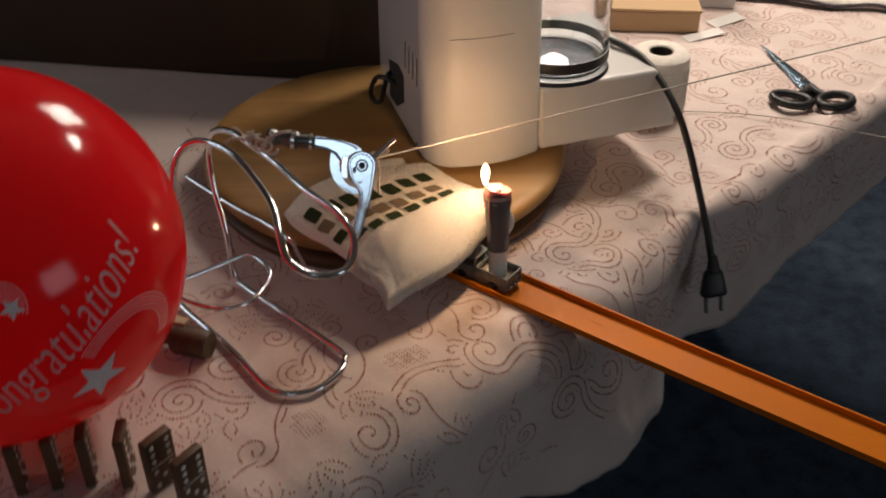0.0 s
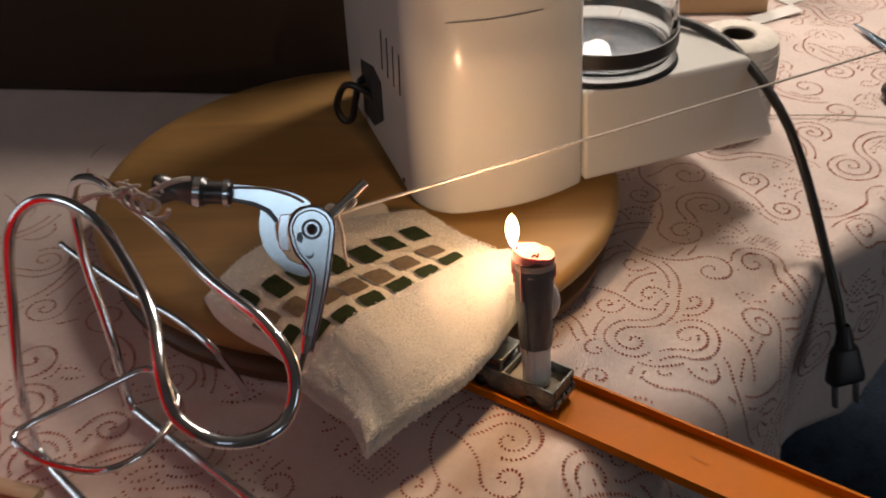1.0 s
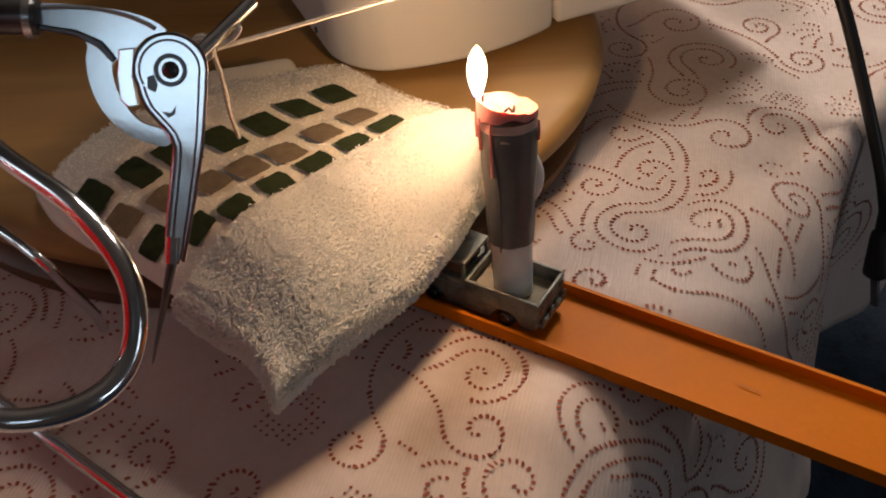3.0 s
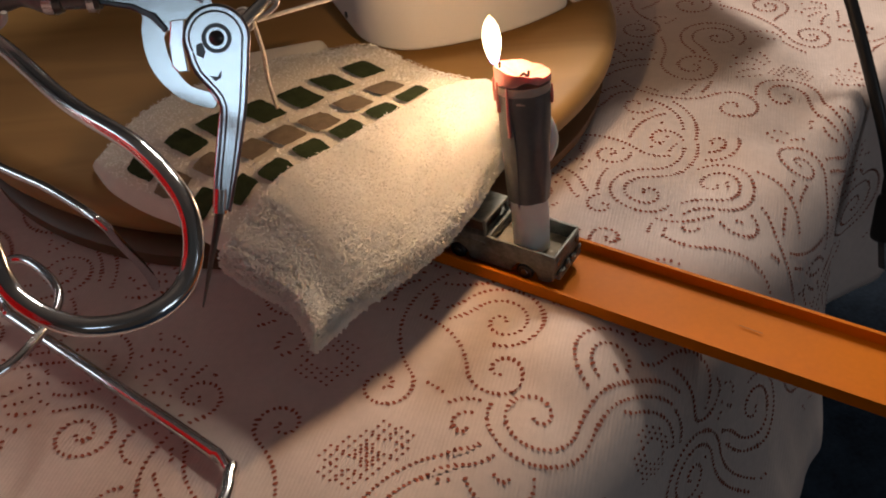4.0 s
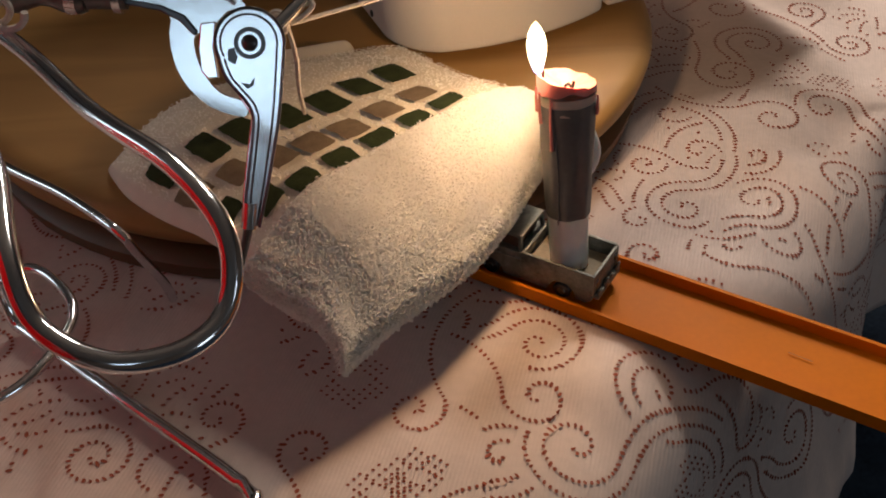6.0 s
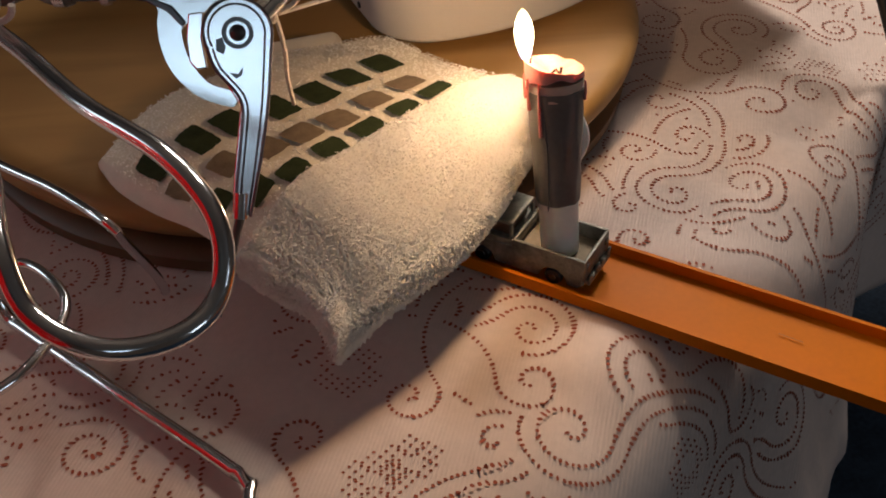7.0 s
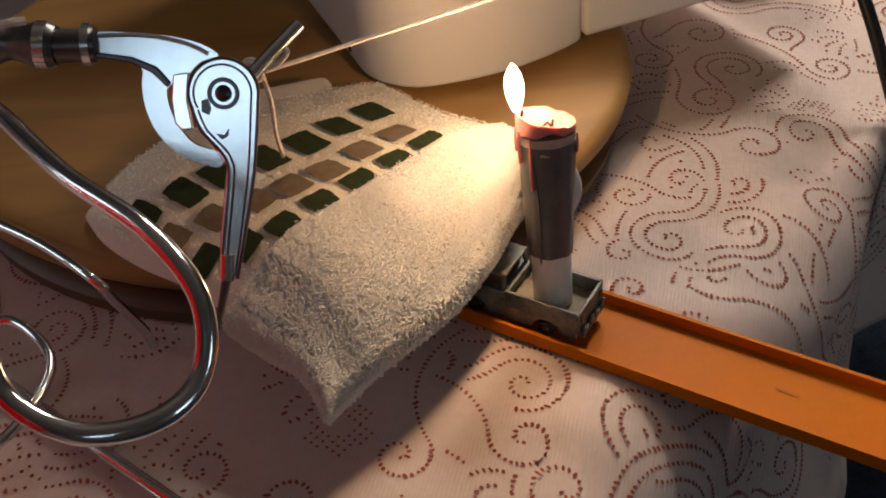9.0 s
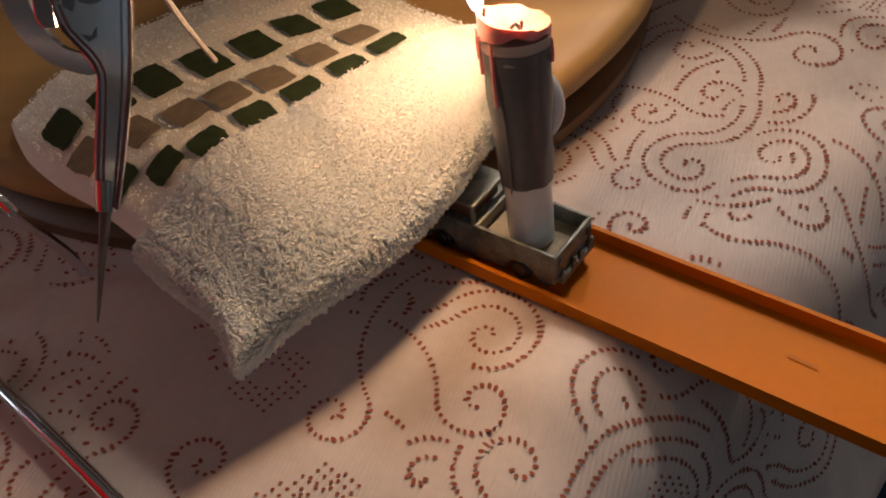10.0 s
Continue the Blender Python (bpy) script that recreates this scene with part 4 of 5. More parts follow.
# ---- cord and plug ----
cord = empty("power_cord", "black mains cord with a two-pin plug hanging over the table edge", "power cord", at=(0, 0, 0))
part("cable", tube([(0.15, 1.10, 0.800), (0.165, 1.05, 0.860), (0.192, 1.012, 0.870), (0.214, 0.988, 0.868), (0.226, 0.965, 0.8645), (0.241, 0.936, 0.850), (0.253, 0.910, 0.831), (0.263, 0.889, 0.804), (0.273, 0.869, 0.770), (0.284, 0.847, 0.729), (0.289, 0.838, 0.706)], 0.0036, 10), BLACK, cord)
PLUG = Vector((0.2925, 0.8305, 0.686))
pl = part("plug_body", box(0.029, 0.016, 0.030, (0, 0, -0.018), 0.005, 3, taper=0.66), BLACK, cord)
pl.matrix_basis = Matrix.Translation(PLUG) @ pose(0, 0, 0, -20, 0, 15)
part("strain_relief", lathe([(0.0038, 0.026), (0.0046, 0.024), (0.0070, 0.010), (0, 0.010)], 16), BLACK, pl)
for s in (-1, 1):
    part("prong", box(0.0024, 0.0055, 0.018, (s * 0.0085, 0, -0.035), 0.0004, 1), STEEL_DARK, pl, "metal plug pin")

# ---- twine roll, string ----
roll = empty("twine_roll", "fat roll of cream cotton twine on the tablecloth", "twine roll", at=(0.264, 1.083, TOP + 0.001))
part("winding", lathe([(0.0135, 0.0735), (0.0150, 0.0755), (0.029, 0.0755), (0.0335, 0.072), (0.0345, 0.064), (0.0342, 0.012), (0.0330, 0.003), (0.030, 0.0), (0.0135, 0.0), (0.0135, 0.0735)], 64), TWINE_ROLL, roll)
part("core_tube", lathe([(0.0120, 0.0), (0.0134, 0.0), (0.0134, 0.0745), (0.0120, 0.0745), (0.0120, 0.0)], 40), CARD, roll, "brown card core")
# dark disc down the open core, its colour stands in for the shade there
part("core_shade_disc", lathe([(0, 0.002), (0.0119, 0.002)], 32), CORE_SHADE, roll)
for k in range(16):
    z = 0.006 + 0.0037 * k
    part("strand", tube([(0.0346 * math.cos(a), 0.0346 * math.sin(a), z + 0.0014 * math.sin(a + k)) for a in np.linspace(0, 2 * math.pi, 13)[:-1]], 0.0010, 6, True, 0.004), TWINE_ROLL, roll)

string = empty("taut_string", "taut thin cotton string tied to a steel lever", "string")
S0, S1 = Vector((-0.040, 0.735, 0.8850)), Vector((0.73, 1.208, 0.8335))
part("taut_strand", tube([S0, S0.lerp(S1, 0.33), S0.lerp(S1, 0.66), S1], 0.0009, 6, step=0.02), TWINE, string)
part("loose_end", tube([(-0.041, 0.733, 0.886), (-0.0395, 0.734, 0.872), (-0.042, 0.752, 0.850), (-0.043, 0.771, 0.826)], 0.0010, 6), TWINE, string)
part("knot", tube([(-0.044 + 0.0032 * math.cos(a), 0.733 + 0.002 * math.sin(a * 0.7), 0.8865 + 0.0036 * math.sin(a)) for a in np.linspace(0, 13, 26)], 0.0010, 6, step=0.001), TWINE, string)
part("knot_wrap", tube([(-0.038 + 0.004 * math.cos(a) + 0.0004 * a, 0.737 + 0.002 * math.sin(a), 0.8885 + 0.0026 * math.sin(a + 1)) for a in np.linspace(0, 10, 22)], 0.0010, 6, step=0.001), TWINE, string)
part("loose_thread", tube([(0.295, 1.075, 0.7525), (0.36, 1.070, 0.7525), (0.42, 1.055, 0.7525), (0.50, 1.02, 0.7525), (0.53, 1.005, 0.7525)], 0.0007, 5, step=0.01), TWINE, string)

# ---- scissors ----
sc = empty("scissors", "steel scissors with black plastic handles lying closed on the cloth", "scissors", at=(0.462, 1.140, TOP + 0.002))
M = pose(0, 0, 0.004, 0, 0, 102)
part("blade", plate([(-0.012, -0.007), (0.02, -0.008), (0.122, 0.001), (0.02, 0.006), (-0.012, 0.006)], 0.003, M), BLADE, sc)
part("blade", plate([(-0.012, -0.006), (0.02, -0.006), (0.120, 0.004), (0.02, 0.008), (-0.012, 0.007)], 0.0025, pose(0, 0, 0.0012, 0, 0, 99)), BLADE, sc)
for s, dx, dy in ((-1, -0.030, -0.042), (1, 0.022, -0.045)):
    loop = [(dx + 0.021 * math.cos(a), dy + 0.016 * math.sin(a) + 0.25 * 0.021 * s * math.cos(a), 0.005) for a in np.linspace(0, 2 * math.pi, 17)[:-1]]
    part("handle", tube(loop, 0.0052, 10, True), BLACK, sc, "black finger loop")
    part("shank", tube([(0.002 * s, -0.008, 0.005), (0.006 * s, -0.022, 0.005), (dx * 0.55, dy * 0.72, 0.005)], 0.0055, 10), BLACK, sc)
part("rivet", lathe([(0, 0.0085), (0.003, 0.008), (0.0036, 0.006), (0, 0.006)], 16, (-0.003, 0.012, 0)), CHROME, sc)

# ---- big cardboard box and the tan box behind ----
ba = Vector((0.43, -0.058, 0)).normalized()
big = empty("cardboard_box", "large dark brown cardboard box with black stencilled lettering", "cardboard box", at=(-0.376, 1.186, TOP + 0.001), turn=math.degrees(math.atan2(ba.y, ba.x)))
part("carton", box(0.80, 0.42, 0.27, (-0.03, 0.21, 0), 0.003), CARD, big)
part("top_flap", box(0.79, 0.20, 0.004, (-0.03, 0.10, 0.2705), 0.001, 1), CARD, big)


def lettering(name, words, size, mat, parent, m, shear=0.0, width=1.0, bold=0.0):
    cu = bpy.data.curves.new(name, "FONT")
    cu.body, cu.size, cu.extrude, cu.shear, cu.offset = words, size, 0.0003, shear, bold
    tmp = new(name, cu)
    bpy.context.view_layer.update()
    me = bpy.data.meshes.new_from_object(tmp.evaluated_get(bpy.context.evaluated_depsgraph_get()))
    bpy.data.objects.remove(tmp)
    me.materials.clear()
    me.materials.append(mat)
    me.transform(m @ Matrix.Diagonal((width, 1, 1, 1)))
    ob = new(name, me)
    ob.parent = parent
    return ob


x = -0.092
for word in ("GLASS", "HANDLE", "WITH", "CARE"):
    ob = lettering("stencilled_word", word, 0.047, INK, big, pose(x, -0.0006, 0.120, 90, 0, 0), 0, 0.72, 0.0012)
    x = max(v.co.x for v in ob.data.vertices) + 0.019
tan = empty("tan_box", "flat open tan cardboard box with folded edges", "box", at=(0.300, 1.312, TOP + 0.001), turn=-4)
part("box_tray", box(0.124, 0.16, 0.028, (0, 0.08, 0), 0.0015), CARD_LIGHT, tan)
part("box_lid", box(0.128, 0.165, 0.004, (0, 0.0825, 0.0282), 0.001, 1), CARD_LIGHT, tan)
wb = empty("white_carton", "upright white cardboard carton on the table", "carton", at=(0.405, 1.40, TOP + 0.001), turn=-6)
part("carton", box(0.055, 0.10, 0.12, (0, 0.05, 0), 0.001, 1), PAPER, wb)
for nm, x, y, tn, sx, sy in (("paper_slip", 0.410, 1.352, 30, 0.055, 0.022), ("paper_slip", 0.368, 1.300, 24, 0.060, 0.018)):
    pp = tagged(part(nm, box(sx, sy, 0.0006, (0, 0, 0), 0, turn=0), PAPER), "torn strip of white paper on the cloth", "paper")
    pp.matrix_basis = pose(x, y, TOP + 0.002, 4, -3, tn)
# printed fabric with a dark trim at the far end
fab = empty("printed_fabric_piece", "folded printed fabric with dark trim at the far table end", "fabric", at=(0.62, 1.47, TOP + 0.001), turn=-14)
fp, ff = [], []
for i in range(31):
    for j in range(13):
        x, y = -0.18 + 0.36 * i / 30, -0.08 + 0.16 * j / 12
        fp.append((x, y + 0.006 * math.sin(x * 40), 0.006 + 0.005 * noise.noise((x * 22, y * 22, 2)) + 0.003 * (j > 0)))
for i in range(30):
    for j in range(12):
        a = i * 13 + j
        ff.append((a, a + 13, a + 14, a + 1))
fo = part("fabric", (fp, ff), PRINT, fab)
fo.modifiers.new("thickness", "SOLIDIFY").thickness = 0.004
part("trim_band", tube([(-0.18 + 0.03 * k, -0.082 + 0.006 * math.sin((-0.18 + 0.03 * k) * 40), 0.008 + 0.002 * math.sin(k * 2.1)) for k in range(13)], 0.0028, 8), TRIM, fab, "dark wavy trim")

# ---- chrome wire stand ----
stand = empty("wire_bottle_stand", "bent chrome wire bottle stand on the tablecloth", "wire stand")
THICK = [
    (-0.071, 0.638, 0.7545), (-0.124, 0.687, 0.7545), (-0.165, 0.725, 0.7545), (-0.176, 0.735, 0.760), (-0.180, 0.745, 0.800), (-0.189, 0.760, 0.838),
    (-0.191, 0.768, 0.870), (-0.184, 0.764, 0.892), (-0.166, 0.750, 0.901), (-0.144, 0.726, 0.902), (-0.118, 0.696, 0.901), (-0.091, 0.659, 0.900), (-0.064, 0.629, 0.899),
    (-0.051, 0.611, 0.890), (-0.052, 0.598, 0.877), (-0.062, 0.587, 0.874), (-0.080, 0.584, 0.875), (-0.097, 0.593, 0.880), (-0.104, 0.606, 0.892),
    (-0.112, 0.634, 0.899), (-0.127, 0.664, 0.901), (-0.153, 0.706, 0.902), (-0.178, 0.730, 0.901), (-0.198, 0.737, 0.897), (-0.211, 0.731, 0.882),
    (-0.215, 0.716, 0.845), (-0.219, 0.704, 0.800), (-0.221, 0.702, 0.762), (-0.212, 0.692, 0.7545), (-0.165, 0.642, 0.7545), (-0.128, 0.596, 0.7545), (-0.108, 0.586, 0.7545),
    (-0.085, 0.592, 0.7545), (-0.069, 0.612, 0.7545), (-0.066, 0.628, 0.7545)]
part("frame_wire", tube(THICK, 0.0029, 14, True), CHROME, stand)
part("cross_loop", tube([(-0.216, 0.690, 0.785), (-0.194, 0.708, 0.785), (-0.172, 0.726, 0.785), (-0.160, 0.733, 0.785), (-0.147, 0.723, 0.785), (-0.137, 0.707, 0.785), (-0.137, 0.690, 0.785), (-0.148, 0.666, 0.785), (-0.167, 0.656, 0.785), (-0.196, 0.663, 0.785), (-0.218, 0.679, 0.785)], 0.0021, 12, True), CHROME, stand)
part("back_rod", tube([(-0.236, 0.840, 0.8025), (-0.231, 0.836, 0.800), (-0.181, 0.789, 0.800), (-0.148, 0.762, 0.800), (-0.121, 0.735, 0.799), (-0.117, 0.736, 0.788), (-0.111, 0.742, 0.765), (-0.109, 0.743, 0.753)], 0.0021, 12), CHROME, stand)
part("tied_string", tube([(-0.140 + 0.0052 * math.cos(a) + 0.0009 * a, 0.717 - 0.0007 * a, 0.910 + 0.0052 * math.sin(a)) for a in np.linspace(0, 19, 40)], 0.0012, 6, step=0.002), TWINE, stand, "frayed string lashing")
part("string_tail", tube([(-0.142, 0.715, 0.914), (-0.152, 0.708, 0.918), (-0.160, 0.708, 0.914)], 0.0014, 6), TWINE, stand)
part("string_tail", tube([(-0.128, 0.712, 0.915), (-0.116, 0.712, 0.921), (-0.108, 0.716, 0.920)], 0.0014, 6), TWINE, stand)

rng = random.Random(12)
for k in range(14):  # loose fibres of the frayed lashing
    a = Vector((-0.136 + rng.uniform(-0.012, 0.014), 0.714 + rng.uniform(-0.004, 0.004), 0.913 + rng.uniform(-0.002, 0.004)))
    b = a + Vector((rng.uniform(-0.012, 0.012), rng.uniform(-0.006, 0.006), rng.uniform(0.001, 0.006)))
    part("frayed_strand", tube([a, a.lerp(b, 0.5) + Vector((0, 0, 0.002)), b], 0.0008, 6), TWINE, stand)

# ---- steel lever clamp with a spike ----
e2 = Vector((-0.10, -0.47, -0.875)).normalized()
e1 = Vector((0.995, -0.03, -0.07))
e1 = (e1 - e2 * e1.dot(e2)).normalized()
e3 = e1.cross(-e2)
UNIT = 1 / 5022


def lever_frame(lift):
    """x right, y down over the lever's face, in drawing units from its pivot."""
    o = Vector((-0.052, 0.717, 0.888)) + e3 * lift
    return Matrix(((*[e1[0] * UNIT, e2[0] * UNIT, e3[0]], o[0]), (*[e1[1] * UNIT, e2[1] * UNIT, e3[1]], o[1]), (*[e1[2] * UNIT, e2[2] * UNIT, e3[2]], o[2]), (0, 0, 0, 1)))


lever = empty("lever_clamp", "bright steel hinged lever clamp with a thin spike", "lever clamp")


def lever_plate(name, outline, thick, lift, mat, label="", bevel=0.0005):
    bm = plate([(x, y) for x, y in outline], thick, Matrix.Identity(4), 0)
    bmesh.ops.transform(bm, matrix=lever_frame(lift), verts=bm.verts)
    if bevel:
        bmesh.ops.bevel(bm, geom=[e for e in bm.edges if e.is_manifold and e.calc_face_angle(0) > 0.9], offset=bevel, segments=2, profile=0.5, affect="EDGES")
    return part(name, bm, mat, lever, label, smooth=False)


arm_line = smooth_line([(x, y, 0) for x, y in ((-216, -60), (-140, -44), (-136, -10), (-132, 22), (-120, 56), (-96, 88), (-62, 112), (-12, 124), (-12, 100), (-54, 84), (-84, 46), (-96, 4), (-90, -12), (-66, -24), (-40, -50), (-10, -62), (-50, -84), (-130, -96), (-216, -94))], 5, True)
lever_plate("upper_arm", [(v.x, v.y) for v in arm_line], 0.0032, -0.001, STEEL, "curved stamped arm with a hook", 0)
part("arm_edge", tube([lever_frame(0.0007) @ Vector(v) for v in ((-216, -90, 0), (-130, -93, 0), (-60, -80, 0), (-26, -64, 0))], 0.0008, 8), CHROME, lever)
lever_plate("arm_rib", [(-216, -66), (-150, -58), (-110, -42), (-88, -16), (-94, -8), (-118, -32), (-152, -48), (-216, -57)], 0.0012, 0.0014, STEEL_DARK)
head = [(58 * math.cos(a), 58 * math.sin(a)) for a in np.linspace(radians(170), radians(370), 26)]
lever_plate("lever_handle", head + [(54, 60), (48, 130), (32, 230), (16, 310), (-16, 306), (-12, 240), (-4, 170), (2, 120), (-22, 84), (-44, 50)], 0.0036, 0.003, STEEL, "tapered stamped handle")
rim_line = [Vector((57 * math.cos(a), 57 * math.sin(a), 0)) for a in np.linspace(radians(150), radians(370), 20)] + [Vector(v) for v in ((53, 60, 0), (47, 130, 0), (31, 230, 0), (15, 312, 0))]
part("handle_rim", tube([lever_frame(0.0046) @ v for v in rim_line], 0.0006, 8), STEEL_DARK, lever)
part("rim_groove", tube([lever_frame(0.0047) @ Vector((v.x * 0.83 - 1.5, v.y * (0.83 if v.y < 30 else 0.99), 0)) for v in rim_line], 0.00042, 6), STEEL_DARK, lever)
rim2 = [Vector(v) for v in ((-50, 30, 0), (-38, 62, 0), (-10, 92, 0), (6, 122, 0), (2, 180, 0), (-6, 250, 0), (-11, 310, 0))]
part("handle_rim", tube([lever_frame(0.0046) @ v for v in rim2], 0.0006, 8), STEEL_DARK, lever)
part("rim_groove", tube([lever_frame(0.0047) @ (v + Vector((8, -3, 0))) for v in rim2], 0.00042, 6), STEEL_DARK, lever)
for nm, prof, mat in (("pivot_ring", [(0.0036, 0.004), (0.0040, 0.0060), (0.0050, 0.0060), (0.0055, 0.004)], STEEL_DARK), ("rivet", [(0, 0.0066), (0.0016, 0.0064), (0.0026, 0.0056), (0.0030, 0.004)], STEEL_DARK)):
    ob = part(nm, lathe(prof, 28), mat, lever)
    rot = Matrix((e1, -e2, e3)).transposed().to_4x4()
    ob.matrix_basis = Matrix.Translation((-0.052, 0.717, 0.888)) @ rot
lever_plate("pawl", [(-84, -30), (-58, -34), (-62, 10), (-54, 60), (-72, 62), (-84, 50), (-88, 10)], 0.003, 0.000, CHROME)
lever_plate("catch_hole", [(-36, 12), (-26, 8), (-20, 24), (-24, 36), (-36, 30)], 0.0006, 0.0049, STEEL_DARK, bevel=0)
lever_plate("catch_hole", [(-14, 66), (0, 68), (8, 56), (6, 70), (-4, 76)], 0.0006, 0.0049, STEEL_DARK, bevel=0)
J = lever_frame(0.003) @ Vector((-2, 304, 0))
part("spike", tube([J, J.lerp(Vector((-0.072, 0.676, 0.797)), 0.5), (-0.072, 0.676, 0.797)], lambda k: 0.0019 - 0.0016 * k, 12), STEEL_DARK, lever, "thin dark steel spike")
part("ferrule", tube([J + Vector((0.001, 0.003, 0.006)), J - Vector((0.0005, 0.001, 0.002))], 0.0029, 12, step=0.002), STEEL, lever)
A = [lever_frame(0.0) @ Vector((x, y, 0)) for x, y in ((-206, -76), (-270, -74), (-330, -76), (-400, -74))]
part("jaw_block", tube([A[0], A[1]], 0.0058, 10), STEEL_DARK, lever, "dark jaw block")
part("jaw_collar", tube([A[0] + (A[1] - A[0]) * 0.1, A[0] + (A[1] - A[0]) * 0.3], 0.0072, 12, step=0.002), STEEL, lever)
part("jaw_collar", tube([A[1] + (A[2] - A[1]) * 0.2, A[1] + (A[2] - A[1]) * 0.5], 0.0080, 12, step=0.002), STEEL, lever)
part("jaw_grip", tube([A[1], A[2], A[3]], lambda k: 0.0066 + 0.0014 * math.sin(k * 9), 12), STEEL_DARK, lever, "black knurled grip")
part("string_post", tube([(-0.046, 0.726, 0.887), (-0.036, 0.737, 0.8915), (-0.027, 0.747, 0.8955)], 0.0024, 12), STEEL, lever, "short steel post")

# ---- red balloon ----
BC, BR = Vector((-0.300, 0.570, 0.900)), 0.132
balloon = empty("red_balloon", "shiny red printed balloon tied at its neck", "balloon", at=tuple(BC))
axis = Vector((-0.42, -0.18, -0.89)).normalized()
skin = part("skin", lathe([(0.0, BR)] + [(BR * math.sin(a) * (1 + 0.0 * a), BR * math.cos(a)) for a in np.linspace(0.05, 2.55, 40)] + [(0.060, -0.121), (0.040, -0.133), (0.022, -0.142), (0.009, -0.149), (0.005, -0.154)], 96), LATEX, balloon)
skin.matrix_basis = (-axis).to_track_quat("Z", "Y").to_matrix().to_4x4()
part("neck_knot", tube([axis * 0.152, axis * 0.160 + Vector((0.003, 0, 0)), axis * 0.168], lambda k: 0.006 - 0.003 * math.sin(k * 3.1), 12), LATEX, balloon, "tied neck")

PRINT_N = Vector((0.674, -0.736, -0.068)).normalized()


def wrap(me):
    """Bends flat print, drawn in metres on a plane, on to the balloon."""
    lift = Vector((-0.786, 0.014, 0.615))
    up = (lift - PRINT_N * lift.dot(PRINT_N)).normalized()
    right = up.cross(PRINT_N)
    for v in me.vertices:
        x, y = (0.98 * v.co.x + 0.20 * v.co.y) / BR, (0.98 * v.co.y - 0.20 * v.co.x) / BR
        r = math.hypot(x, y)
        d = PRINT_N * math.cos(r) + (right * x + up * y) * (math.sin(r) / r if r > 1e-6 else 1)
        v.co = d * (BR + 0.0006)


word = lettering("printed_word", "Congratulations!", 0.046, BALLOON_PRINT, balloon, pose(-0.076, 0.005, 0, 0, 0, 0), 0.45, 0.50, -0.0004)
wrap(word.data)


def star(x, y, r, turn):
    bm = bmesh.new()
    ring = [bm.verts.new((x + (r if k % 2 == 0 else r * 0.42) * math.cos(turn + k * math.pi / 5), y + (r if k % 2 == 0 else r * 0.42) * math.sin(turn + k * math.pi / 5), 0)) for k in range(10)]
    mid = bm.verts.new((x, y, 0))
    for k in range(10):
        bm.faces.new((ring[k], ring[(k + 1) % 10], mid))
    bmesh.ops.subdivide_edges(bm, edges=bm.edges[:], cuts=2, use_grid_fill=True)
    return bm


for x, y, r, tn in ((-0.005, -0.027, 0.021, 0.35), (0.004, 0.058, 0.008, 0.2)):
    wrap(part("printed_star", star(x, y, r, tn), BALLOON_PRINT, balloon, "white printed star", smooth=False).data)
for cx, cy, r0 in ((0.016, -0.034, 0.028), (-0.008, 0.064, 0.010)):
    for k in range(5):
        r = r0 + 0.0022 * k
        ring = [(cx + r * 1.25 * math.cos(a), cy + r * math.sin(a), 0) for a in np.linspace(-0.9, 1.9, 30)]
        pts, faces = [], []
        for i, p in enumerate(ring):
            d = Vector((p[0] - cx, p[1] - cy, 0)).normalized() * 0.00028
            pts += [Vector(p) - d, Vector(p) + d]
            if i:
                faces.append((2 * i - 2, 2 * i - 1, 2 * i + 1, 2 * i))
        wrap(part("printed_arc", (pts, faces), BALLOON_PRINT, balloon, "thin white printed arc", smooth=False).data)

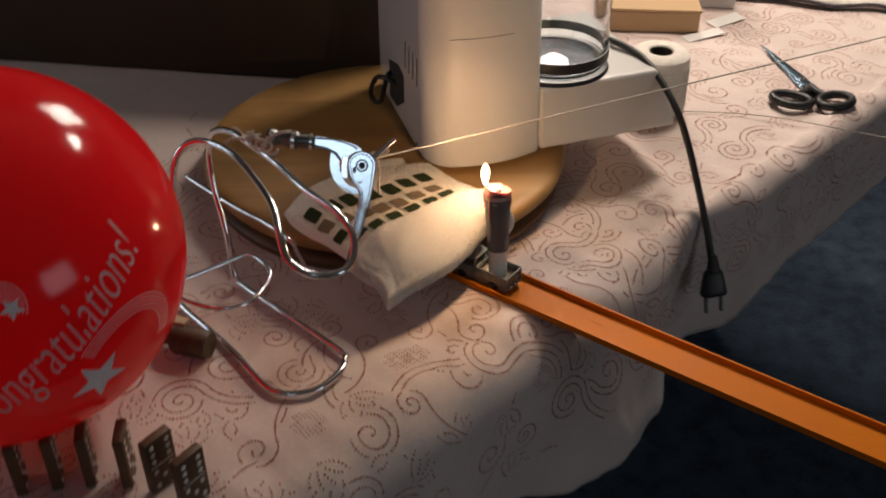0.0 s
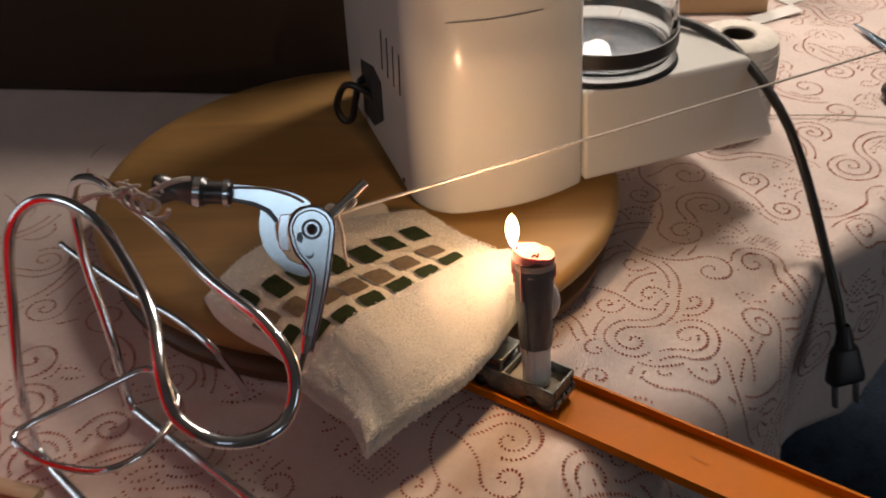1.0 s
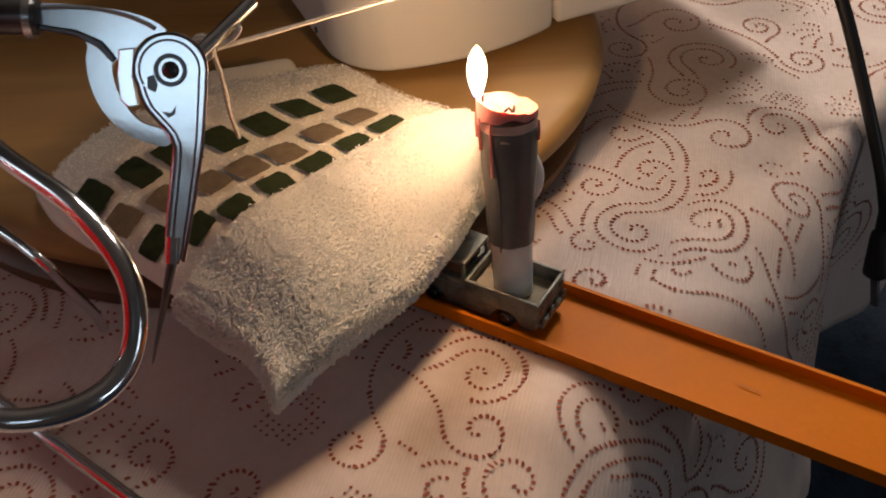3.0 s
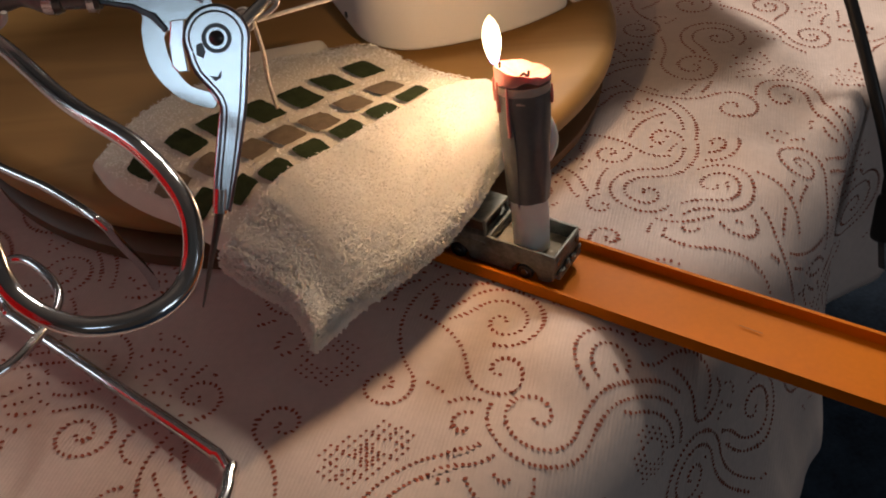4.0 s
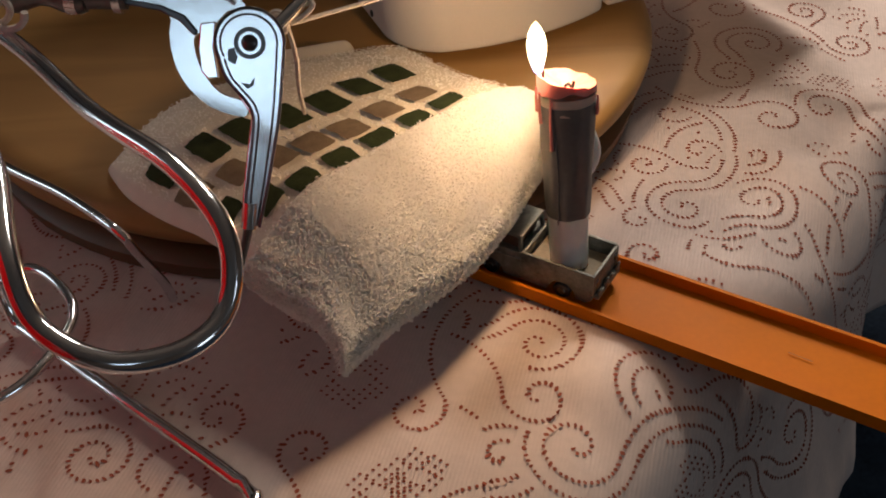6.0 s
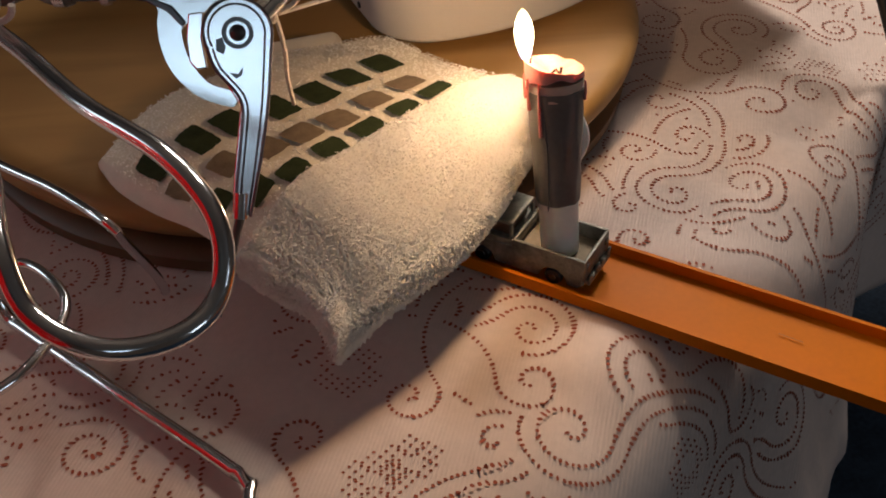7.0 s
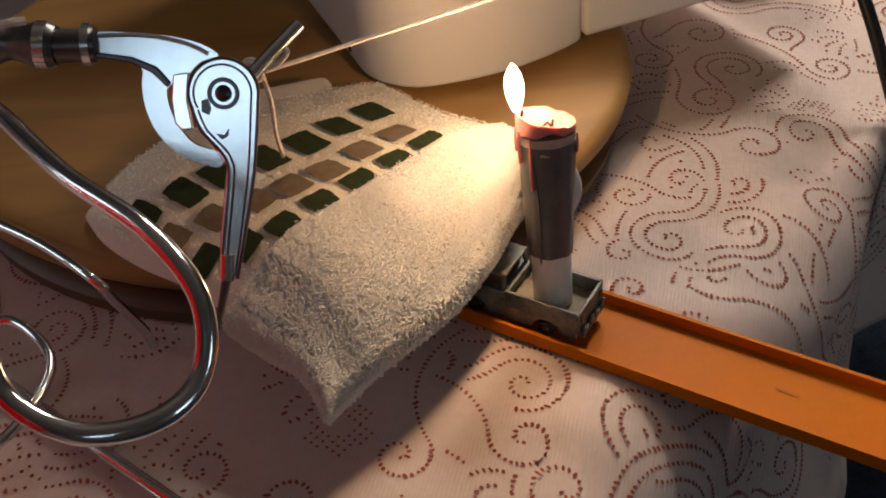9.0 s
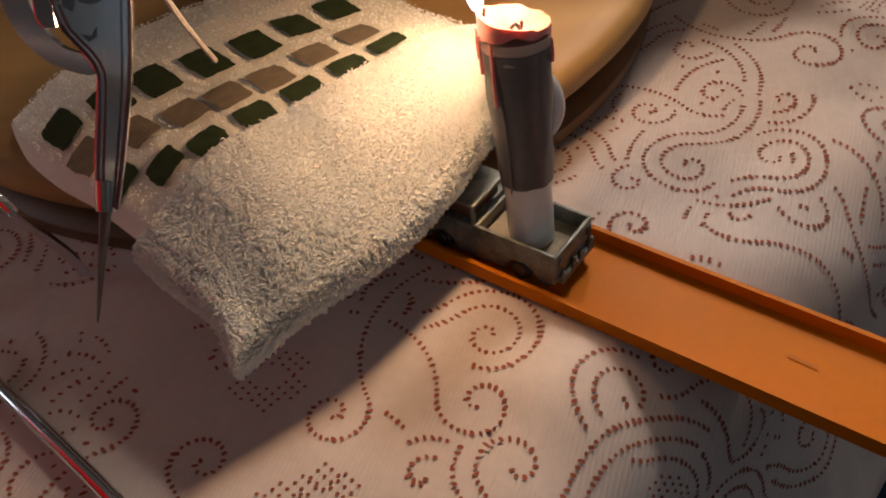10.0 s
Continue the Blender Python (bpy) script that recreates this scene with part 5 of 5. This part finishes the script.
# ---- dominoes ----
def domino(pips):
    ob = empty("domino", "dark wooden domino standing on end with white pips", "domino", "row of standing dominoes")
    part("tile", box(0.0075, 0.0245, 0.048, (0, 0, 0), 0.0014, 2), DOMINO, ob)
    part("divider", box(0.0004, 0.020, 0.0008, (0.0038, 0, 0.0236), 0), DOT, ob)
    for half, grid in enumerate(pips):
        for py, pz in grid:
            d = part("pip", lathe([(0, 0.0006), (0.0018, 0.0004), (0.0021, 0.0), (0, -0.0002)], 12), DOT, ob, "white pip")
            d.matrix_basis = pose(0.0038, py * 0.0066, 0.0355 - 0.0235 * half + pz * 0.0066, 0, 90, 0)
    return ob


SIX = [(y, z) for y in (-1, 1) for z in (-1, 0, 1)]
FIVE = [(-1, -1), (-1, 1), (1, -1), (1, 1), (0, 0)]
first = domino((SIX, FIVE))
first.matrix_basis = pose(-0.160, 0.480, TOP + 0.001, 0, 0, -36)
for x, y, tn in ((-0.186, 0.497, -36), (-0.212, 0.502, 8), (-0.240, 0.503, 14), (-0.264, 0.500, 18), (-0.288, 0.494, 20)):
    copy_thing(first, pose(x, y, TOP + 0.001, 0, 0, tn))

# ---- wooden peg ----
peg = empty("wooden_peg", "dark turned wooden peg with a pale split end", "wooden peg", at=(-0.198, 0.640, TOP + 0.001), turn=-18)
ob = part("peg_head", lathe([(0, 0.0), (0.011, 0.0), (0.0125, 0.002), (0.0125, 0.030), (0.011, 0.033), (0, 0.033)], 32), PEG, peg)
ob.matrix_basis = pose(-0.012, 0, 0.0125, 0, 90, 0)
part("peg_shaft", box(0.06, 0.014, 0.010, (-0.040, 0.002, 0.006), 0.002), PEG, peg)
part("split_piece", box(0.030, 0.010, 0.006, (-0.018, 0.008, 0.021), 0.001), PEG_PALE, peg, "pale split wood")


def motions():
    """The flame leans and flickers."""
    lean = [(0.0, 0, 0), (0.5, 2, -1), (1.0, 1, 3), (1.5, -1, 2), (2.0, 2, -2), (2.5, 1, 4), (3.0, 0, 1), (3.5, 2, 3), (4.0, 1, 5), (4.5, 0, 4), (5.0, 1, 3), (5.5, 2, 5), (6.0, 0, 4), (6.5, -1, 2), (7.0, 1, 4), (7.5, 1, 5), (8.0, 0, 3), (8.5, 2, 5), (9.0, 1, 5), (9.5, 0, 6), (10.0, 1, 3)]
    walk(flame, [(t, pose(FX, FY, FZ, a, -b, 0)) for t, a, b in lean])


motions()
